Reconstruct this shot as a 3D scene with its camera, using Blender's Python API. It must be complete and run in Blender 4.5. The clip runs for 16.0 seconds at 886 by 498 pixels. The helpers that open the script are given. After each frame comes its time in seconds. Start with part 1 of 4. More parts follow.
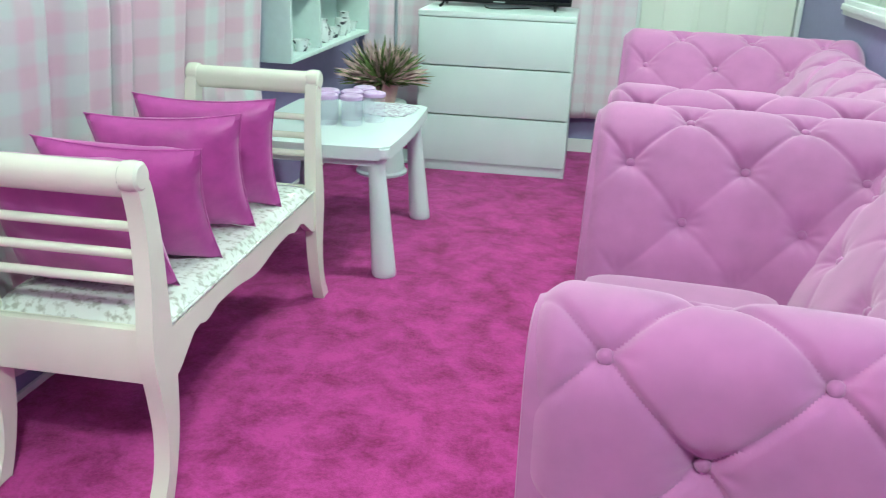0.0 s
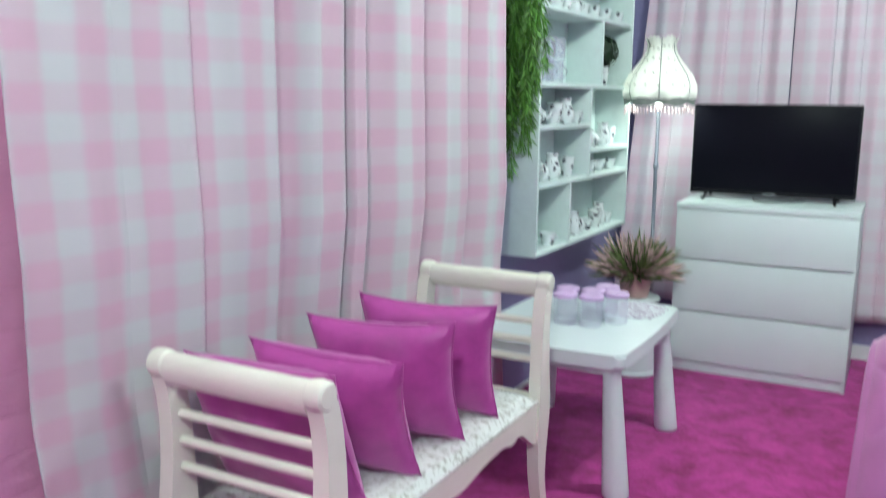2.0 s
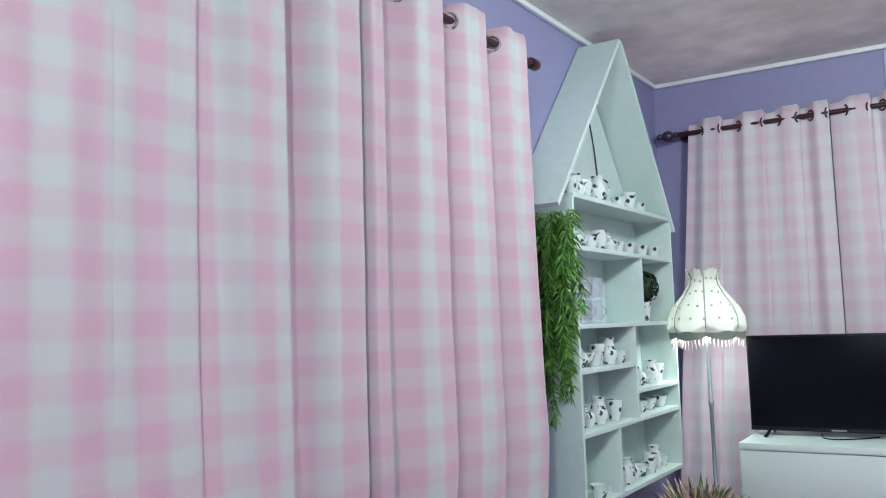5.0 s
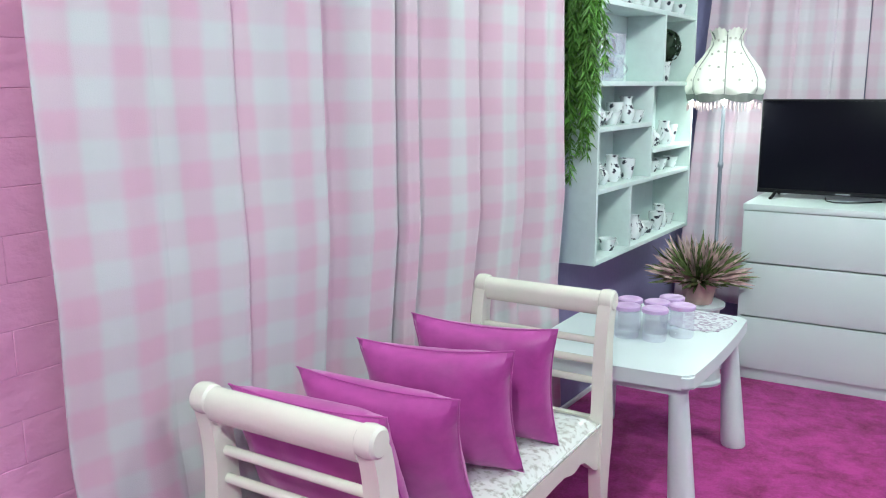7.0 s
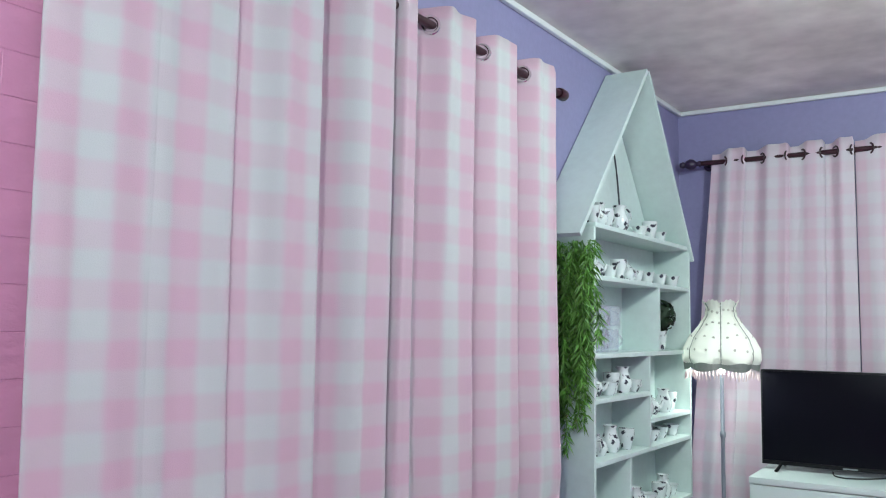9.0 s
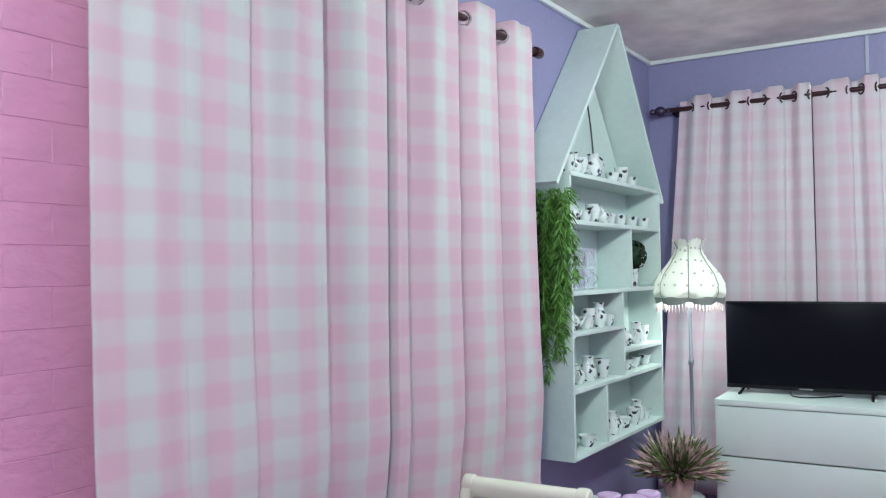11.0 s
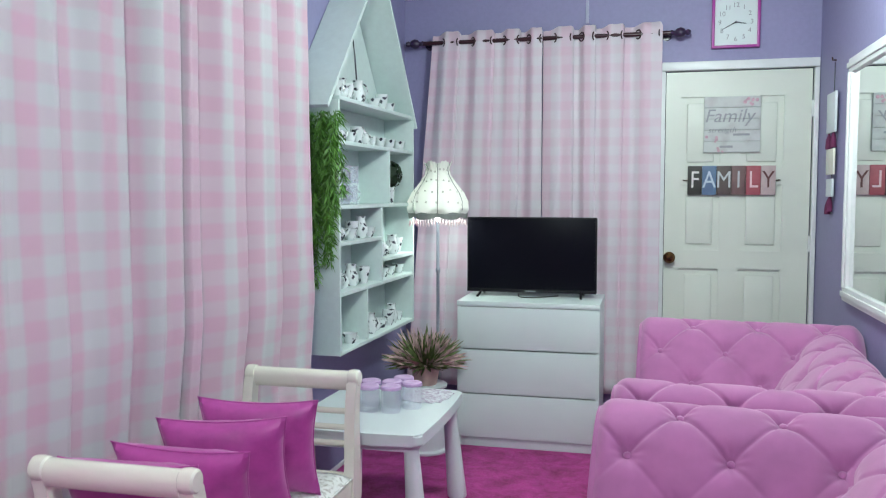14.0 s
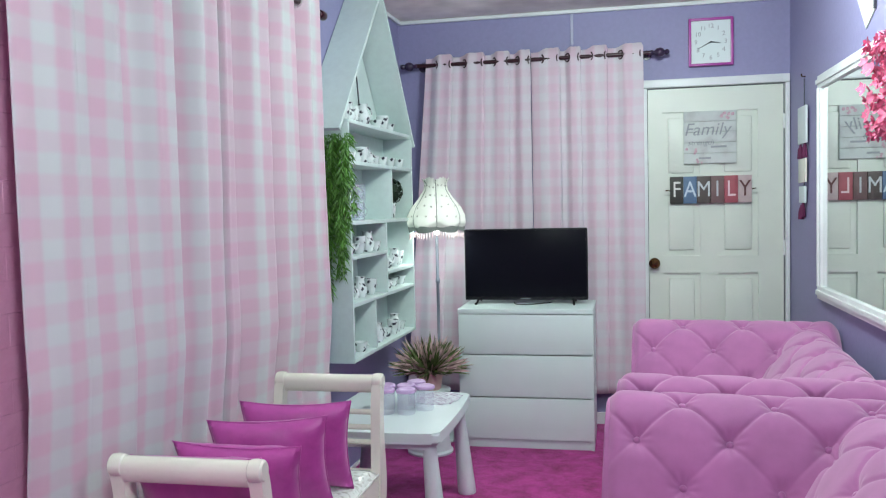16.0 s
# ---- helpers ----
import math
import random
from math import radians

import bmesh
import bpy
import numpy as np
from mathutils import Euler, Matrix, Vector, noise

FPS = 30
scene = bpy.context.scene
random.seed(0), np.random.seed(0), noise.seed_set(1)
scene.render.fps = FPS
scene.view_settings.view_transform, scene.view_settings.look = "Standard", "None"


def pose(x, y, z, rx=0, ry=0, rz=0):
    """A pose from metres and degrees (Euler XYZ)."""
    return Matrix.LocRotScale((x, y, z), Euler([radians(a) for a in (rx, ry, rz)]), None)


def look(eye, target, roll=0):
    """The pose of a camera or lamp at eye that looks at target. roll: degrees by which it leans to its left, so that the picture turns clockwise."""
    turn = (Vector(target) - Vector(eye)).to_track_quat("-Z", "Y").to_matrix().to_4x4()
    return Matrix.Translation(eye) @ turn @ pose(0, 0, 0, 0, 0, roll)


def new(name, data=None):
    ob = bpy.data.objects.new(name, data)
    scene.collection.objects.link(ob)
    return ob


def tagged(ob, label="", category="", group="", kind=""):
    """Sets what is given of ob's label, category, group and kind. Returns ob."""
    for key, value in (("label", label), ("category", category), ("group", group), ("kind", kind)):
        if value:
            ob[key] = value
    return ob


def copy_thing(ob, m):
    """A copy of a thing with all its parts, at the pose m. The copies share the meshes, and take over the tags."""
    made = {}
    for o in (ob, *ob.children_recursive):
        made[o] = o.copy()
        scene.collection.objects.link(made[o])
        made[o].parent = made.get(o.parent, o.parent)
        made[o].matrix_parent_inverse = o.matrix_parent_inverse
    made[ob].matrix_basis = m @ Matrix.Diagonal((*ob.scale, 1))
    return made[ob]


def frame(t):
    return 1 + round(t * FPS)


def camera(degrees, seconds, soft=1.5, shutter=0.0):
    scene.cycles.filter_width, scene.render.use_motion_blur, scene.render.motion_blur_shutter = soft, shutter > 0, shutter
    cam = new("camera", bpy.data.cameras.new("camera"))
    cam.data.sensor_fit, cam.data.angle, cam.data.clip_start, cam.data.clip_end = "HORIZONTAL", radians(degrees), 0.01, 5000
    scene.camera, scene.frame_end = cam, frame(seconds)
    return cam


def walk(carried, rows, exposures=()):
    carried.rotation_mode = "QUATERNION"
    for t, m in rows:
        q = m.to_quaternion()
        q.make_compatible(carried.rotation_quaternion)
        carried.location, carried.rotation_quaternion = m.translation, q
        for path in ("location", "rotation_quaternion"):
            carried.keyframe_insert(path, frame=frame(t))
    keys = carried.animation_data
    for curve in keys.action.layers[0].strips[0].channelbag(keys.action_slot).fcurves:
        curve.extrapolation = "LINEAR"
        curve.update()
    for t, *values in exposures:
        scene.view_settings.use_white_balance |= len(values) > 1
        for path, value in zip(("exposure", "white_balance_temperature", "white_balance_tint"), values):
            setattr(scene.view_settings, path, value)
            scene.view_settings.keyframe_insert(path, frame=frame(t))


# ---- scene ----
cam = camera(55.7, 16.0, soft=1.1, shutter=0.4)
PATH = [
    (0, (1.622, -0.811, 1.19), (1.326, 1.03, 0.466), 2.0),
    (0.5, (1.699, -0.723, 1.183), (1.215, 1.078, 0.459), 0.5),
    (1, (1.74, -0.66, 1.178), (1.066, 1.076, 0.449), 0.7),
    (1.5, (1.695, -0.591, 1.19), (0.867, 1.107, 0.535), 1.0),
    (2, (1.679, -0.576, 1.253), (0.742, 1.156, 0.903), 0.4),
    (2.5, (1.664, -0.558, 1.314), (0.677, 1.175, 1.171), 0.4),
    (3, (1.651, -0.513, 1.335), (0.661, 1.224, 1.319), -0.4),
    (3.2, (1.673, -0.508, 1.343), (0.678, 1.227, 1.374), -0.9),
    (5.3, (1.644, -0.413, 1.336), (0.598, 1.283, 1.518), -1.9),
    (5.5, (1.633, -0.436, 1.342), (0.586, 1.267, 1.41), -1.8),
    (6, (1.624, -0.45, 1.318), (0.576, 1.244, 1.138), -1.5),
    (6.5, (1.616, -0.478, 1.309), (0.576, 1.199, 0.983), -1.2),
    (7, (1.601, -0.469, 1.31), (0.564, 1.198, 0.929), -0.4),
    (7.5, (1.605, -0.488, 1.368), (0.549, 1.209, 1.301), 0.1),
    (8, (1.602, -0.48, 1.41), (0.547, 1.216, 1.517), 0.8),
    (8.1, (1.634, -0.457, 1.422), (0.56, 1.224, 1.56), 1.1),
    (10.3, (1.671, -0.53, 1.396), (0.612, 1.154, 1.599), 0.3),
    (10.5, (1.699, -0.568, 1.4), (0.633, 1.119, 1.531), -0.1),
    (11, (1.76, -0.7, 1.412), (0.725, 1.01, 1.466), -0.9),
    (11.5, (1.767, -0.832, 1.43), (0.738, 0.882, 1.472), -1.5),
    (12, (1.744, -0.943, 1.424), (0.859, 0.851, 1.415), -1.8),
    (12.5, (1.769, -0.982, 1.41), (1.077, 0.893, 1.36), -0.4),
    (13, (1.783, -0.985, 1.406), (1.244, 0.939, 1.329), -0.6),
    (13.5, (1.789, -1.014, 1.394), (1.308, 0.924, 1.295), -0.5),
    (14, (1.802, -1.08, 1.378), (1.325, 0.858, 1.245), 0.0),
    (14.5, (1.799, -1.19, 1.371), (1.357, 0.752, 1.193), 1.4),
    (15, (1.778, -1.264, 1.376), (1.335, 0.678, 1.189), 1.4),
    (15.5, (1.739, -1.331, 1.39), (1.307, 0.615, 1.233), -0.3),
    (16, (1.709, -1.362, 1.389), (1.296, 0.592, 1.286), -1.3),
]
walk(cam, [(t, look(eye, target, roll)) for t, eye, target, roll in PATH], exposures=[
    (0, 0.38, 6400, -28), (1.1, 0.46, 6400, -20), (1.5, 0.36, 6400, -17), (2.0, 0.07, 6400, -8), (2.5, -0.15, 6400, -4), (3.0, -0.14, 6400, -4), (5.5, -0.20, 6400, -4), (6.4, 0.05, 6400, -8), (7.05, 0.20, 6400, -8), (7.5, -0.20, 6400, -4),
    (8.0, -0.22, 6400, -4), (11.0, -0.14, 6400, -5), (12.5, -0.18, 6400, -5), (14.5, -0.16, 6400, -5), (16, -0.16, 6400, -5)])

# ---- light ----
world = bpy.data.worlds.new("world")
scene.world = world
world.use_nodes = True
world.node_tree.nodes["Background"].inputs[0].default_value = (0.75, 0.82, 1.0, 1)
world.node_tree.nodes["Background"].inputs[1].default_value = 0.05

LAMPS_AT = ((1.90, 2.00), (1.60, -0.95))   # plan positions of the two ceiling bulbs
WALL_N, WALL_E, WALL_S, TOP = 3.93, 2.70, -3.2, 2.575
LEAN = 1.6               # the left wall runs this many degrees off square


def lamp_light(name, kind, power, colour, m, size):
    data = bpy.data.lights.new(name, kind)
    data.energy, data.color = power, colour
    if kind == "AREA":
        data.shape, data.size = "DISK", size
    else:
        data.shadow_soft_size = size
    ob = new(name, data)
    ob.matrix_world = m
    return ob


for (x, y), power in zip(LAMPS_AT, (72, 103)):
    lamp_light("ceiling_lamp_light", "POINT", power, (0.90, 0.98, 1.0), pose(x, y, TOP - 0.15), 0.11)
lamp_light("floor_lamp_light", "POINT", 4.8, (0.93, 0.95, 1.0), pose(0.645, 3.50, 1.275), 0.03)


# ---- materials ----
def mat(name, colour, rough=0.5, vary=0.08, scale=6.0, bump=0.0, bscale=60.0, metal=0.0, sheen=0.0, coat=0.0, fine=0.0):
    """A surface with colour drift at two scales and fine relief."""
    m = bpy.data.materials.new(name)
    m.use_nodes = True
    nt = m.node_tree
    n, l = nt.nodes, nt.links
    b = n["Principled BSDF"]
    b.inputs["Roughness"].default_value = rough
    b.inputs["Metallic"].default_value = metal
    b.inputs["Sheen Weight"].default_value = sheen
    b.inputs["Sheen Roughness"].default_value = 0.4
    b.inputs["Coat Weight"].default_value = coat
    co = n.new("ShaderNodeTexCoord")
    big = n.new("ShaderNodeTexNoise")
    big.inputs["Scale"].default_value, big.inputs["Detail"].default_value = scale, 5
    l.new(co.outputs["Object"], big.inputs["Vector"])
    mix = n.new("ShaderNodeMix")
    mix.data_type = "RGBA"
    mix.inputs[6].default_value = (*[c * (1 - vary) for c in colour], 1)
    mix.inputs[7].default_value = (*[min(1, c * (1 + vary)) for c in colour], 1)
    if fine:
        small = n.new("ShaderNodeTexNoise")
        small.inputs["Scale"].default_value, small.inputs["Detail"].default_value = fine, 3
        l.new(co.outputs["Object"], small.inputs["Vector"])
        half = n.new("ShaderNodeMath")
        half.operation = "MULTIPLY_ADD"
        half.inputs[1].default_value = 0.5
        l.new(small.outputs["Fac"], half.inputs[0])
        other = n.new("ShaderNodeMath")
        other.operation = "MULTIPLY"
        other.inputs[1].default_value = 0.5
        l.new(big.outputs["Fac"], other.inputs[0])
        l.new(other.outputs[0], half.inputs[2])
        fac = half.outputs[0]
    else:
        fac = big.outputs["Fac"]
    ramp = n.new("ShaderNodeMapRange")
    ramp.inputs[1].default_value, ramp.inputs[2].default_value = 0.3, 0.7
    l.new(fac, ramp.inputs[0])
    l.new(ramp.outputs[0], mix.inputs[0])
    l.new(mix.outputs[2], b.inputs["Base Color"])
    if bump:
        rel = n.new("ShaderNodeTexNoise")
        rel.inputs["Scale"].default_value, rel.inputs["Detail"].default_value = bscale, 4
        l.new(co.outputs["Object"], rel.inputs["Vector"])
        bp = n.new("ShaderNodeBump")
        bp.inputs["Strength"].default_value, bp.inputs["Distance"].default_value = bump, 0.01
        l.new(rel.outputs["Fac"], bp.inputs["Height"])
        l.new(bp.outputs["Normal"], b.inputs["Normal"])
    return m


def glow(name, colour, power):
    m = bpy.data.materials.new(name)
    m.use_nodes = True
    b = m.node_tree.nodes["Principled BSDF"]
    b.inputs["Base Color"].default_value = (*colour, 1)
    b.inputs["Emission Color"].default_value = (*colour, 1)
    b.inputs["Emission Strength"].default_value = power
    return m


def gingham(name, wide, high, pale, rose, phase_x, phase_z):
    """Woven checks by the cloth's own UV, with softly blurred edges between the bands."""
    m = mat(name, pale, rough=0.9, bump=0.15, bscale=400, sheen=0.15)
    n, l = m.node_tree.nodes, m.node_tree.links
    b = n["Principled BSDF"]
    uv = n.new("ShaderNodeTexCoord")
    wob = n.new("ShaderNodeTexNoise")
    wob.inputs["Scale"].default_value = 9
    l.new(uv.outputs["UV"], wob.inputs["Vector"])
    sep = n.new("ShaderNodeSeparateXYZ")
    l.new(uv.outputs["UV"], sep.inputs[0])

    def band(out, period, phase):
        turn = n.new("ShaderNodeMath")
        turn.operation = "MULTIPLY_ADD"
        turn.inputs[1].default_value, turn.inputs[2].default_value = 2 * math.pi / period, phase
        l.new(out, turn.inputs[0])
        sine = n.new("ShaderNodeMath")
        sine.operation = "SINE"
        l.new(turn.outputs[0], sine.inputs[0])
        add = n.new("ShaderNodeMath")
        add.operation = "MULTIPLY_ADD"
        add.inputs[1].default_value, add.inputs[2].default_value = 0.6, -0.3
        l.new(wob.outputs["Fac"], add.inputs[0])
        plus = n.new("ShaderNodeMath")
        l.new(sine.outputs[0], plus.inputs[0])
        l.new(add.outputs[0], plus.inputs[1])
        edge = n.new("ShaderNodeMapRange")
        edge.interpolation_type = "SMOOTHSTEP"
        edge.inputs[1].default_value, edge.inputs[2].default_value = -0.5, 0.5
        l.new(plus.outputs[0], edge.inputs[0])
        return edge.outputs[0]

    across, down = band(sep.outputs[0], wide, phase_x), band(sep.outputs[1], high, phase_z)
    both = n.new("ShaderNodeMath")
    both.operation = "MULTIPLY_ADD"
    both.inputs[1].default_value = 0.40
    l.new(down, both.inputs[0])
    scaled = n.new("ShaderNodeMath")
    scaled.operation = "MULTIPLY"
    scaled.inputs[1].default_value = 0.60
    l.new(across, scaled.inputs[0])
    l.new(scaled.outputs[0], both.inputs[2])
    mix = n.new("ShaderNodeMix")
    mix.data_type = "RGBA"
    mix.inputs[6].default_value, mix.inputs[7].default_value = (*pale, 1), (*rose, 1)
    l.new(both.outputs[0], mix.inputs[0])
    l.new(mix.outputs[2], b.inputs["Base Color"])
    return m


def printed(name, ground, ink, scale, low, high, rough=0.4, coat=0.0):
    """A small scattered print on a pale ground."""
    m = mat(name, ground, rough=rough, vary=0.02, coat=coat)
    n, l = m.node_tree.nodes, m.node_tree.links
    b = n["Principled BSDF"]
    co = n.new("ShaderNodeTexCoord")
    no = n.new("ShaderNodeTexNoise")
    no.inputs["Scale"].default_value, no.inputs["Detail"].default_value = scale, 3
    l.new(co.outputs["Object"], no.inputs["Vector"])
    mr = n.new("ShaderNodeMapRange")
    mr.inputs[1].default_value, mr.inputs[2].default_value = low, high
    l.new(no.outputs["Fac"], mr.inputs[0])
    mix = n.new("ShaderNodeMix")
    mix.data_type = "RGBA"
    mix.inputs[6].default_value, mix.inputs[7].default_value = (*ground, 1), (*ink, 1)
    l.new(mr.outputs[0], mix.inputs[0])
    l.new(mix.outputs[2], b.inputs["Base Color"])
    return m


PURPLE = mat("lavender_wall_paint", (0.27, 0.26, 0.44), 0.55, 0.07, 1.6, 0.08, 90, fine=40)
ROSE_FOAM = mat("pink_foam_brick", (0.70, 0.345, 0.53), 0.27, 0.06, 3, 0.65, 24, fine=12)
_n, _l = ROSE_FOAM.node_tree.nodes, ROSE_FOAM.node_tree.links
_rel = next(k for k in _n if k.bl_idname == "ShaderNodeTexNoise" and abs(k.inputs["Scale"].default_value - 24) < 0.01)
_geo = _n.new("ShaderNodeNewGeometry")
_long = _n.new("ShaderNodeVectorMath")     # wrinkles run along the courses
_long.operation = "MULTIPLY"
_long.inputs[1].default_value = (1.0, 0.8, 1.5)
_l.new(_geo.outputs["Position"], _long.inputs[0])
_l.new(_long.outputs[0], _rel.inputs["Vector"])
_rel.inputs["Distortion"].default_value = 0.15
CEILING = mat("stained_ceiling_board", (0.80, 0.73, 0.69), 0.5, 0.30, 1.4, 0.1, 40, fine=6)
TRIM = mat("white_gloss_trim", (0.76, 0.79, 0.79), 0.35, 0.05, 8, 0.04, 60)
COVER = mat("pale_lavender_plastic", (0.42, 0.43, 0.56), 0.45, 0.05, 20)
CARPET = mat("magenta_plush_carpet", (0.44, 0.016, 0.22), 0.95, 0.40, 7, 0.25, 300, sheen=0.15, fine=60)
_n, _l = CARPET.node_tree.nodes, CARPET.node_tree.links
_co = next(k for k in _n if k.bl_idname == "ShaderNodeTexCoord")
_lay = _n.new("ShaderNodeTexNoise")      # where the pile lies one way or the other
_lay.inputs["Scale"].default_value, _lay.inputs["Detail"].default_value, _lay.inputs["Roughness"].default_value, _lay.inputs["Distortion"].default_value = 7.5, 10, 0.72, 0.25
_l.new(_co.outputs["Object"], _lay.inputs["Vector"])
_grain = _n.new("ShaderNodeTexNoise")
_grain.inputs["Scale"].default_value, _grain.inputs["Detail"].default_value, _grain.inputs["Roughness"].default_value = 95, 4, 0.7
_l.new(_co.outputs["Object"], _grain.inputs["Vector"])
_both = _n.new("ShaderNodeMath")
_both.operation = "MULTIPLY_ADD"
_both.inputs[1].default_value = 0.30
_l.new(_grain.outputs["Fac"], _both.inputs[0])
_l.new(_lay.outputs["Fac"], _both.inputs[2])
_tone = _n.new("ShaderNodeMapRange")
_tone.inputs[1].default_value, _tone.inputs[2].default_value = 0.48, 0.76
_l.new(_both.outputs[0], _tone.inputs[0])
_mix = _n.new("ShaderNodeMix")
_mix.data_type = "RGBA"
_mix.inputs[6].default_value, _mix.inputs[7].default_value = (0.19, 0.005, 0.092, 1), (0.46, 0.042, 0.285, 1)
_l.new(_tone.outputs[0], _mix.inputs[0])
_l.new(_mix.outputs[2], _n["Principled BSDF"].inputs["Base Color"])
WHITE = mat("white_laminate", (0.68, 0.79, 0.77), 0.33, 0.03, 3, 0.02, 200)
WHITE_BOARD = mat("white_painted_board", (0.61, 0.715, 0.69), 0.5, 0.06, 4, 0.06, 70, fine=30)
PLASTIC = mat("white_moulded_plastic", (0.70, 0.80, 0.79), 0.3, 0.03, 3, 0.03, 120)
CREAM = mat("cream_gloss_paint", (0.78, 0.80, 0.68), 0.27, 0.04, 5, 0.03, 50, coat=0.2)
DOOR_PAINT = mat("ivory_door_paint", (0.70, 0.75, 0.67), 0.38, 0.04, 3, 0.05, 60)
VELVET = mat("orchid_velvet", (0.345, 0.120, 0.290), 0.9, 0.16, 3.2, 0.03, 900, sheen=0.52, fine=14)
VELVET.node_tree.nodes["Principled BSDF"].inputs["Sheen Roughness"].default_value = 0.55
VELVET.node_tree.nodes["Principled BSDF"].inputs["Sheen Tint"].default_value = (1.0, 0.86, 0.98, 1)
SATIN = mat("magenta_satin", (0.42, 0.066, 0.32), 0.47, 0.18, 5, 0.28, 13, sheen=0.5, fine=20)
SATIN.node_tree.nodes["Principled BSDF"].inputs["Sheen Tint"].default_value = (1.0, 0.80, 0.97, 1)
DARK_WOOD = mat("dark_rod_wood", (0.034, 0.008, 0.014), 0.3, 0.2, 12, 0.05, 40)
DARK_PURPLE = mat("aubergine_finial", (0.035, 0.02, 0.055), 0.3, 0.2, 12, 0.05, 40)
CHROME = mat("chrome", (0.78, 0.78, 0.78), 0.15, 0.03, metal=1.0)
BRASS = mat("antique_brass", (0.15, 0.075, 0.03), 0.2, 0.15, 30, metal=1.0)
BLACK = mat("black_plastic", (0.007, 0.007, 0.009), 0.5, 0.1)
BLACK.node_tree.nodes["Principled BSDF"].inputs["Specular IOR Level"].default_value = 0.2
SCREEN = mat("dark_screen", (0.005, 0.005, 0.009), 0.3, 0.05, 2)
SCREEN.node_tree.nodes["Principled BSDF"].inputs["Specular IOR Level"].default_value = 0.06
LILAC = mat("lilac_plastic", (0.58, 0.40, 0.66), 0.4, 0.05)
SEAT_PRINT = printed("floral_oilcloth", (0.76, 0.80, 0.76), (0.44, 0.45, 0.40), 62, 0.50, 0.66, 0.18, 0.6)
CHINA = printed("painted_china", (0.70, 0.75, 0.75), (0.05, 0.05, 0.07), 34, 0.55, 0.60, 0.12, 0.5)
LACE = printed("lace_mat", (0.72, 0.74, 0.78), (0.42, 0.36, 0.46), 60, 0.48, 0.56, 0.7)
POT = mat("blush_pot", (0.58, 0.43, 0.37), 0.6, 0.15, 20, 0.2, 60)
LEAF = mat("garland_leaf", (0.10, 0.25, 0.035), 0.5, 0.65, 16, fine=70)
DARK_LEAF = mat("dark_boxwood", (0.012, 0.035, 0.012), 0.6, 0.4, 40)
GRASS_GREEN = mat("pale_green_blade", (0.125, 0.175, 0.055), 0.6, 0.6, 30)
GRASS_ROSE = mat("dusty_rose_plume", (0.54, 0.39, 0.37), 0.75, 0.4, 30)
PETAL = mat("pink_petal", (0.70, 0.16, 0.30), 0.6, 0.3, 40)
MAGENTA_FRAME = mat("magenta_plastic", (0.36, 0.04, 0.30), 0.35, 0.06)
PAPER = mat("clock_paper", (0.68, 0.76, 0.76), 0.5, 0.03)
INK = mat("dark_ink", (0.05, 0.055, 0.07), 0.5, 0.05)
GREY_INK = mat("grey_ink", (0.30, 0.32, 0.34), 0.5, 0.05)
PLAQUE = printed("whitewashed_plank", (0.58, 0.62, 0.60), (0.44, 0.44, 0.44), 9, 0.50, 0.72, 0.6)
# light level is put into the cloth colours: left toned down, far brightened
GINGHAM_L = gingham("pink_gingham_cloth_dimmed", 0.135, 0.104, (0.52, 0.555, 0.55), (0.56, 0.385, 0.465), -0.2, 1.33)
GINGHAM_N = gingham("pink_gingham_cloth_far_lit", 0.112, 0.104, (0.655, 0.625, 0.665), (0.66, 0.505, 0.59), 0.4, 1.0)

SHADE = bpy.data.materials.new("lit_shade_cloth")
SHADE.use_nodes = True
_n, _l = SHADE.node_tree.nodes, SHADE.node_tree.links
_b = _n["Principled BSDF"]
_b.inputs["Base Color"].default_value = (0.80, 0.82, 0.74, 1)
_b.inputs["Roughness"].default_value = 0.8
_tr = _n.new("ShaderNodeBsdfTranslucent")
_tr.inputs[0].default_value = (0.88, 0.89, 0.83, 1)
_mx = _n.new("ShaderNodeMixShader")
_mx.inputs[0].default_value = 0.085
_l.new(_b.outputs[0], _mx.inputs[1])
_l.new(_tr.outputs[0], _mx.inputs[2])
_l.new(_mx.outputs[0], _n["Material Output"].inputs[0])

GLASS = bpy.data.materials.new("clear_jar_plastic")
GLASS.use_nodes = True
_n, _l = GLASS.node_tree.nodes, GLASS.node_tree.links
_b = _n["Principled BSDF"]
_b.inputs["Base Color"].default_value = (0.90, 0.90, 0.94, 1)
_b.inputs["Roughness"].default_value = 0.12
_t = _n.new("ShaderNodeBsdfTransparent")
_t.inputs[0].default_value = (0.95, 0.95, 0.98, 1)
_mx = _n.new("ShaderNodeMixShader")
_mx.inputs[0].default_value = 0.13
_l.new(_t.outputs[0], _mx.inputs[1])
_l.new(_b.outputs[0], _mx.inputs[2])
_l.new(_mx.outputs[0], _n["Material Output"].inputs[0])

MIRROR = bpy.data.materials.new("silvered_mirror")
MIRROR.use_nodes = True
_b = MIRROR.node_tree.nodes["Principled BSDF"]
_b.inputs["Base Color"].default_value = (0.86, 0.90, 0.89, 1)
_b.inputs["Metallic"].default_value = 1.0
_b.inputs["Roughness"].default_value = 0.015


# ---- building helpers ----
def finish(bm, name, material, smooth=True):
    me = bpy.data.meshes.new(name)
    bmesh.ops.recalc_face_normals(bm, faces=bm.faces)
    bm.to_mesh(me)
    bm.free()
    me.materials.append(material)
    if smooth:
        me.shade_smooth()
        me.set_sharp_from_angle(angle=radians(38))
    return me


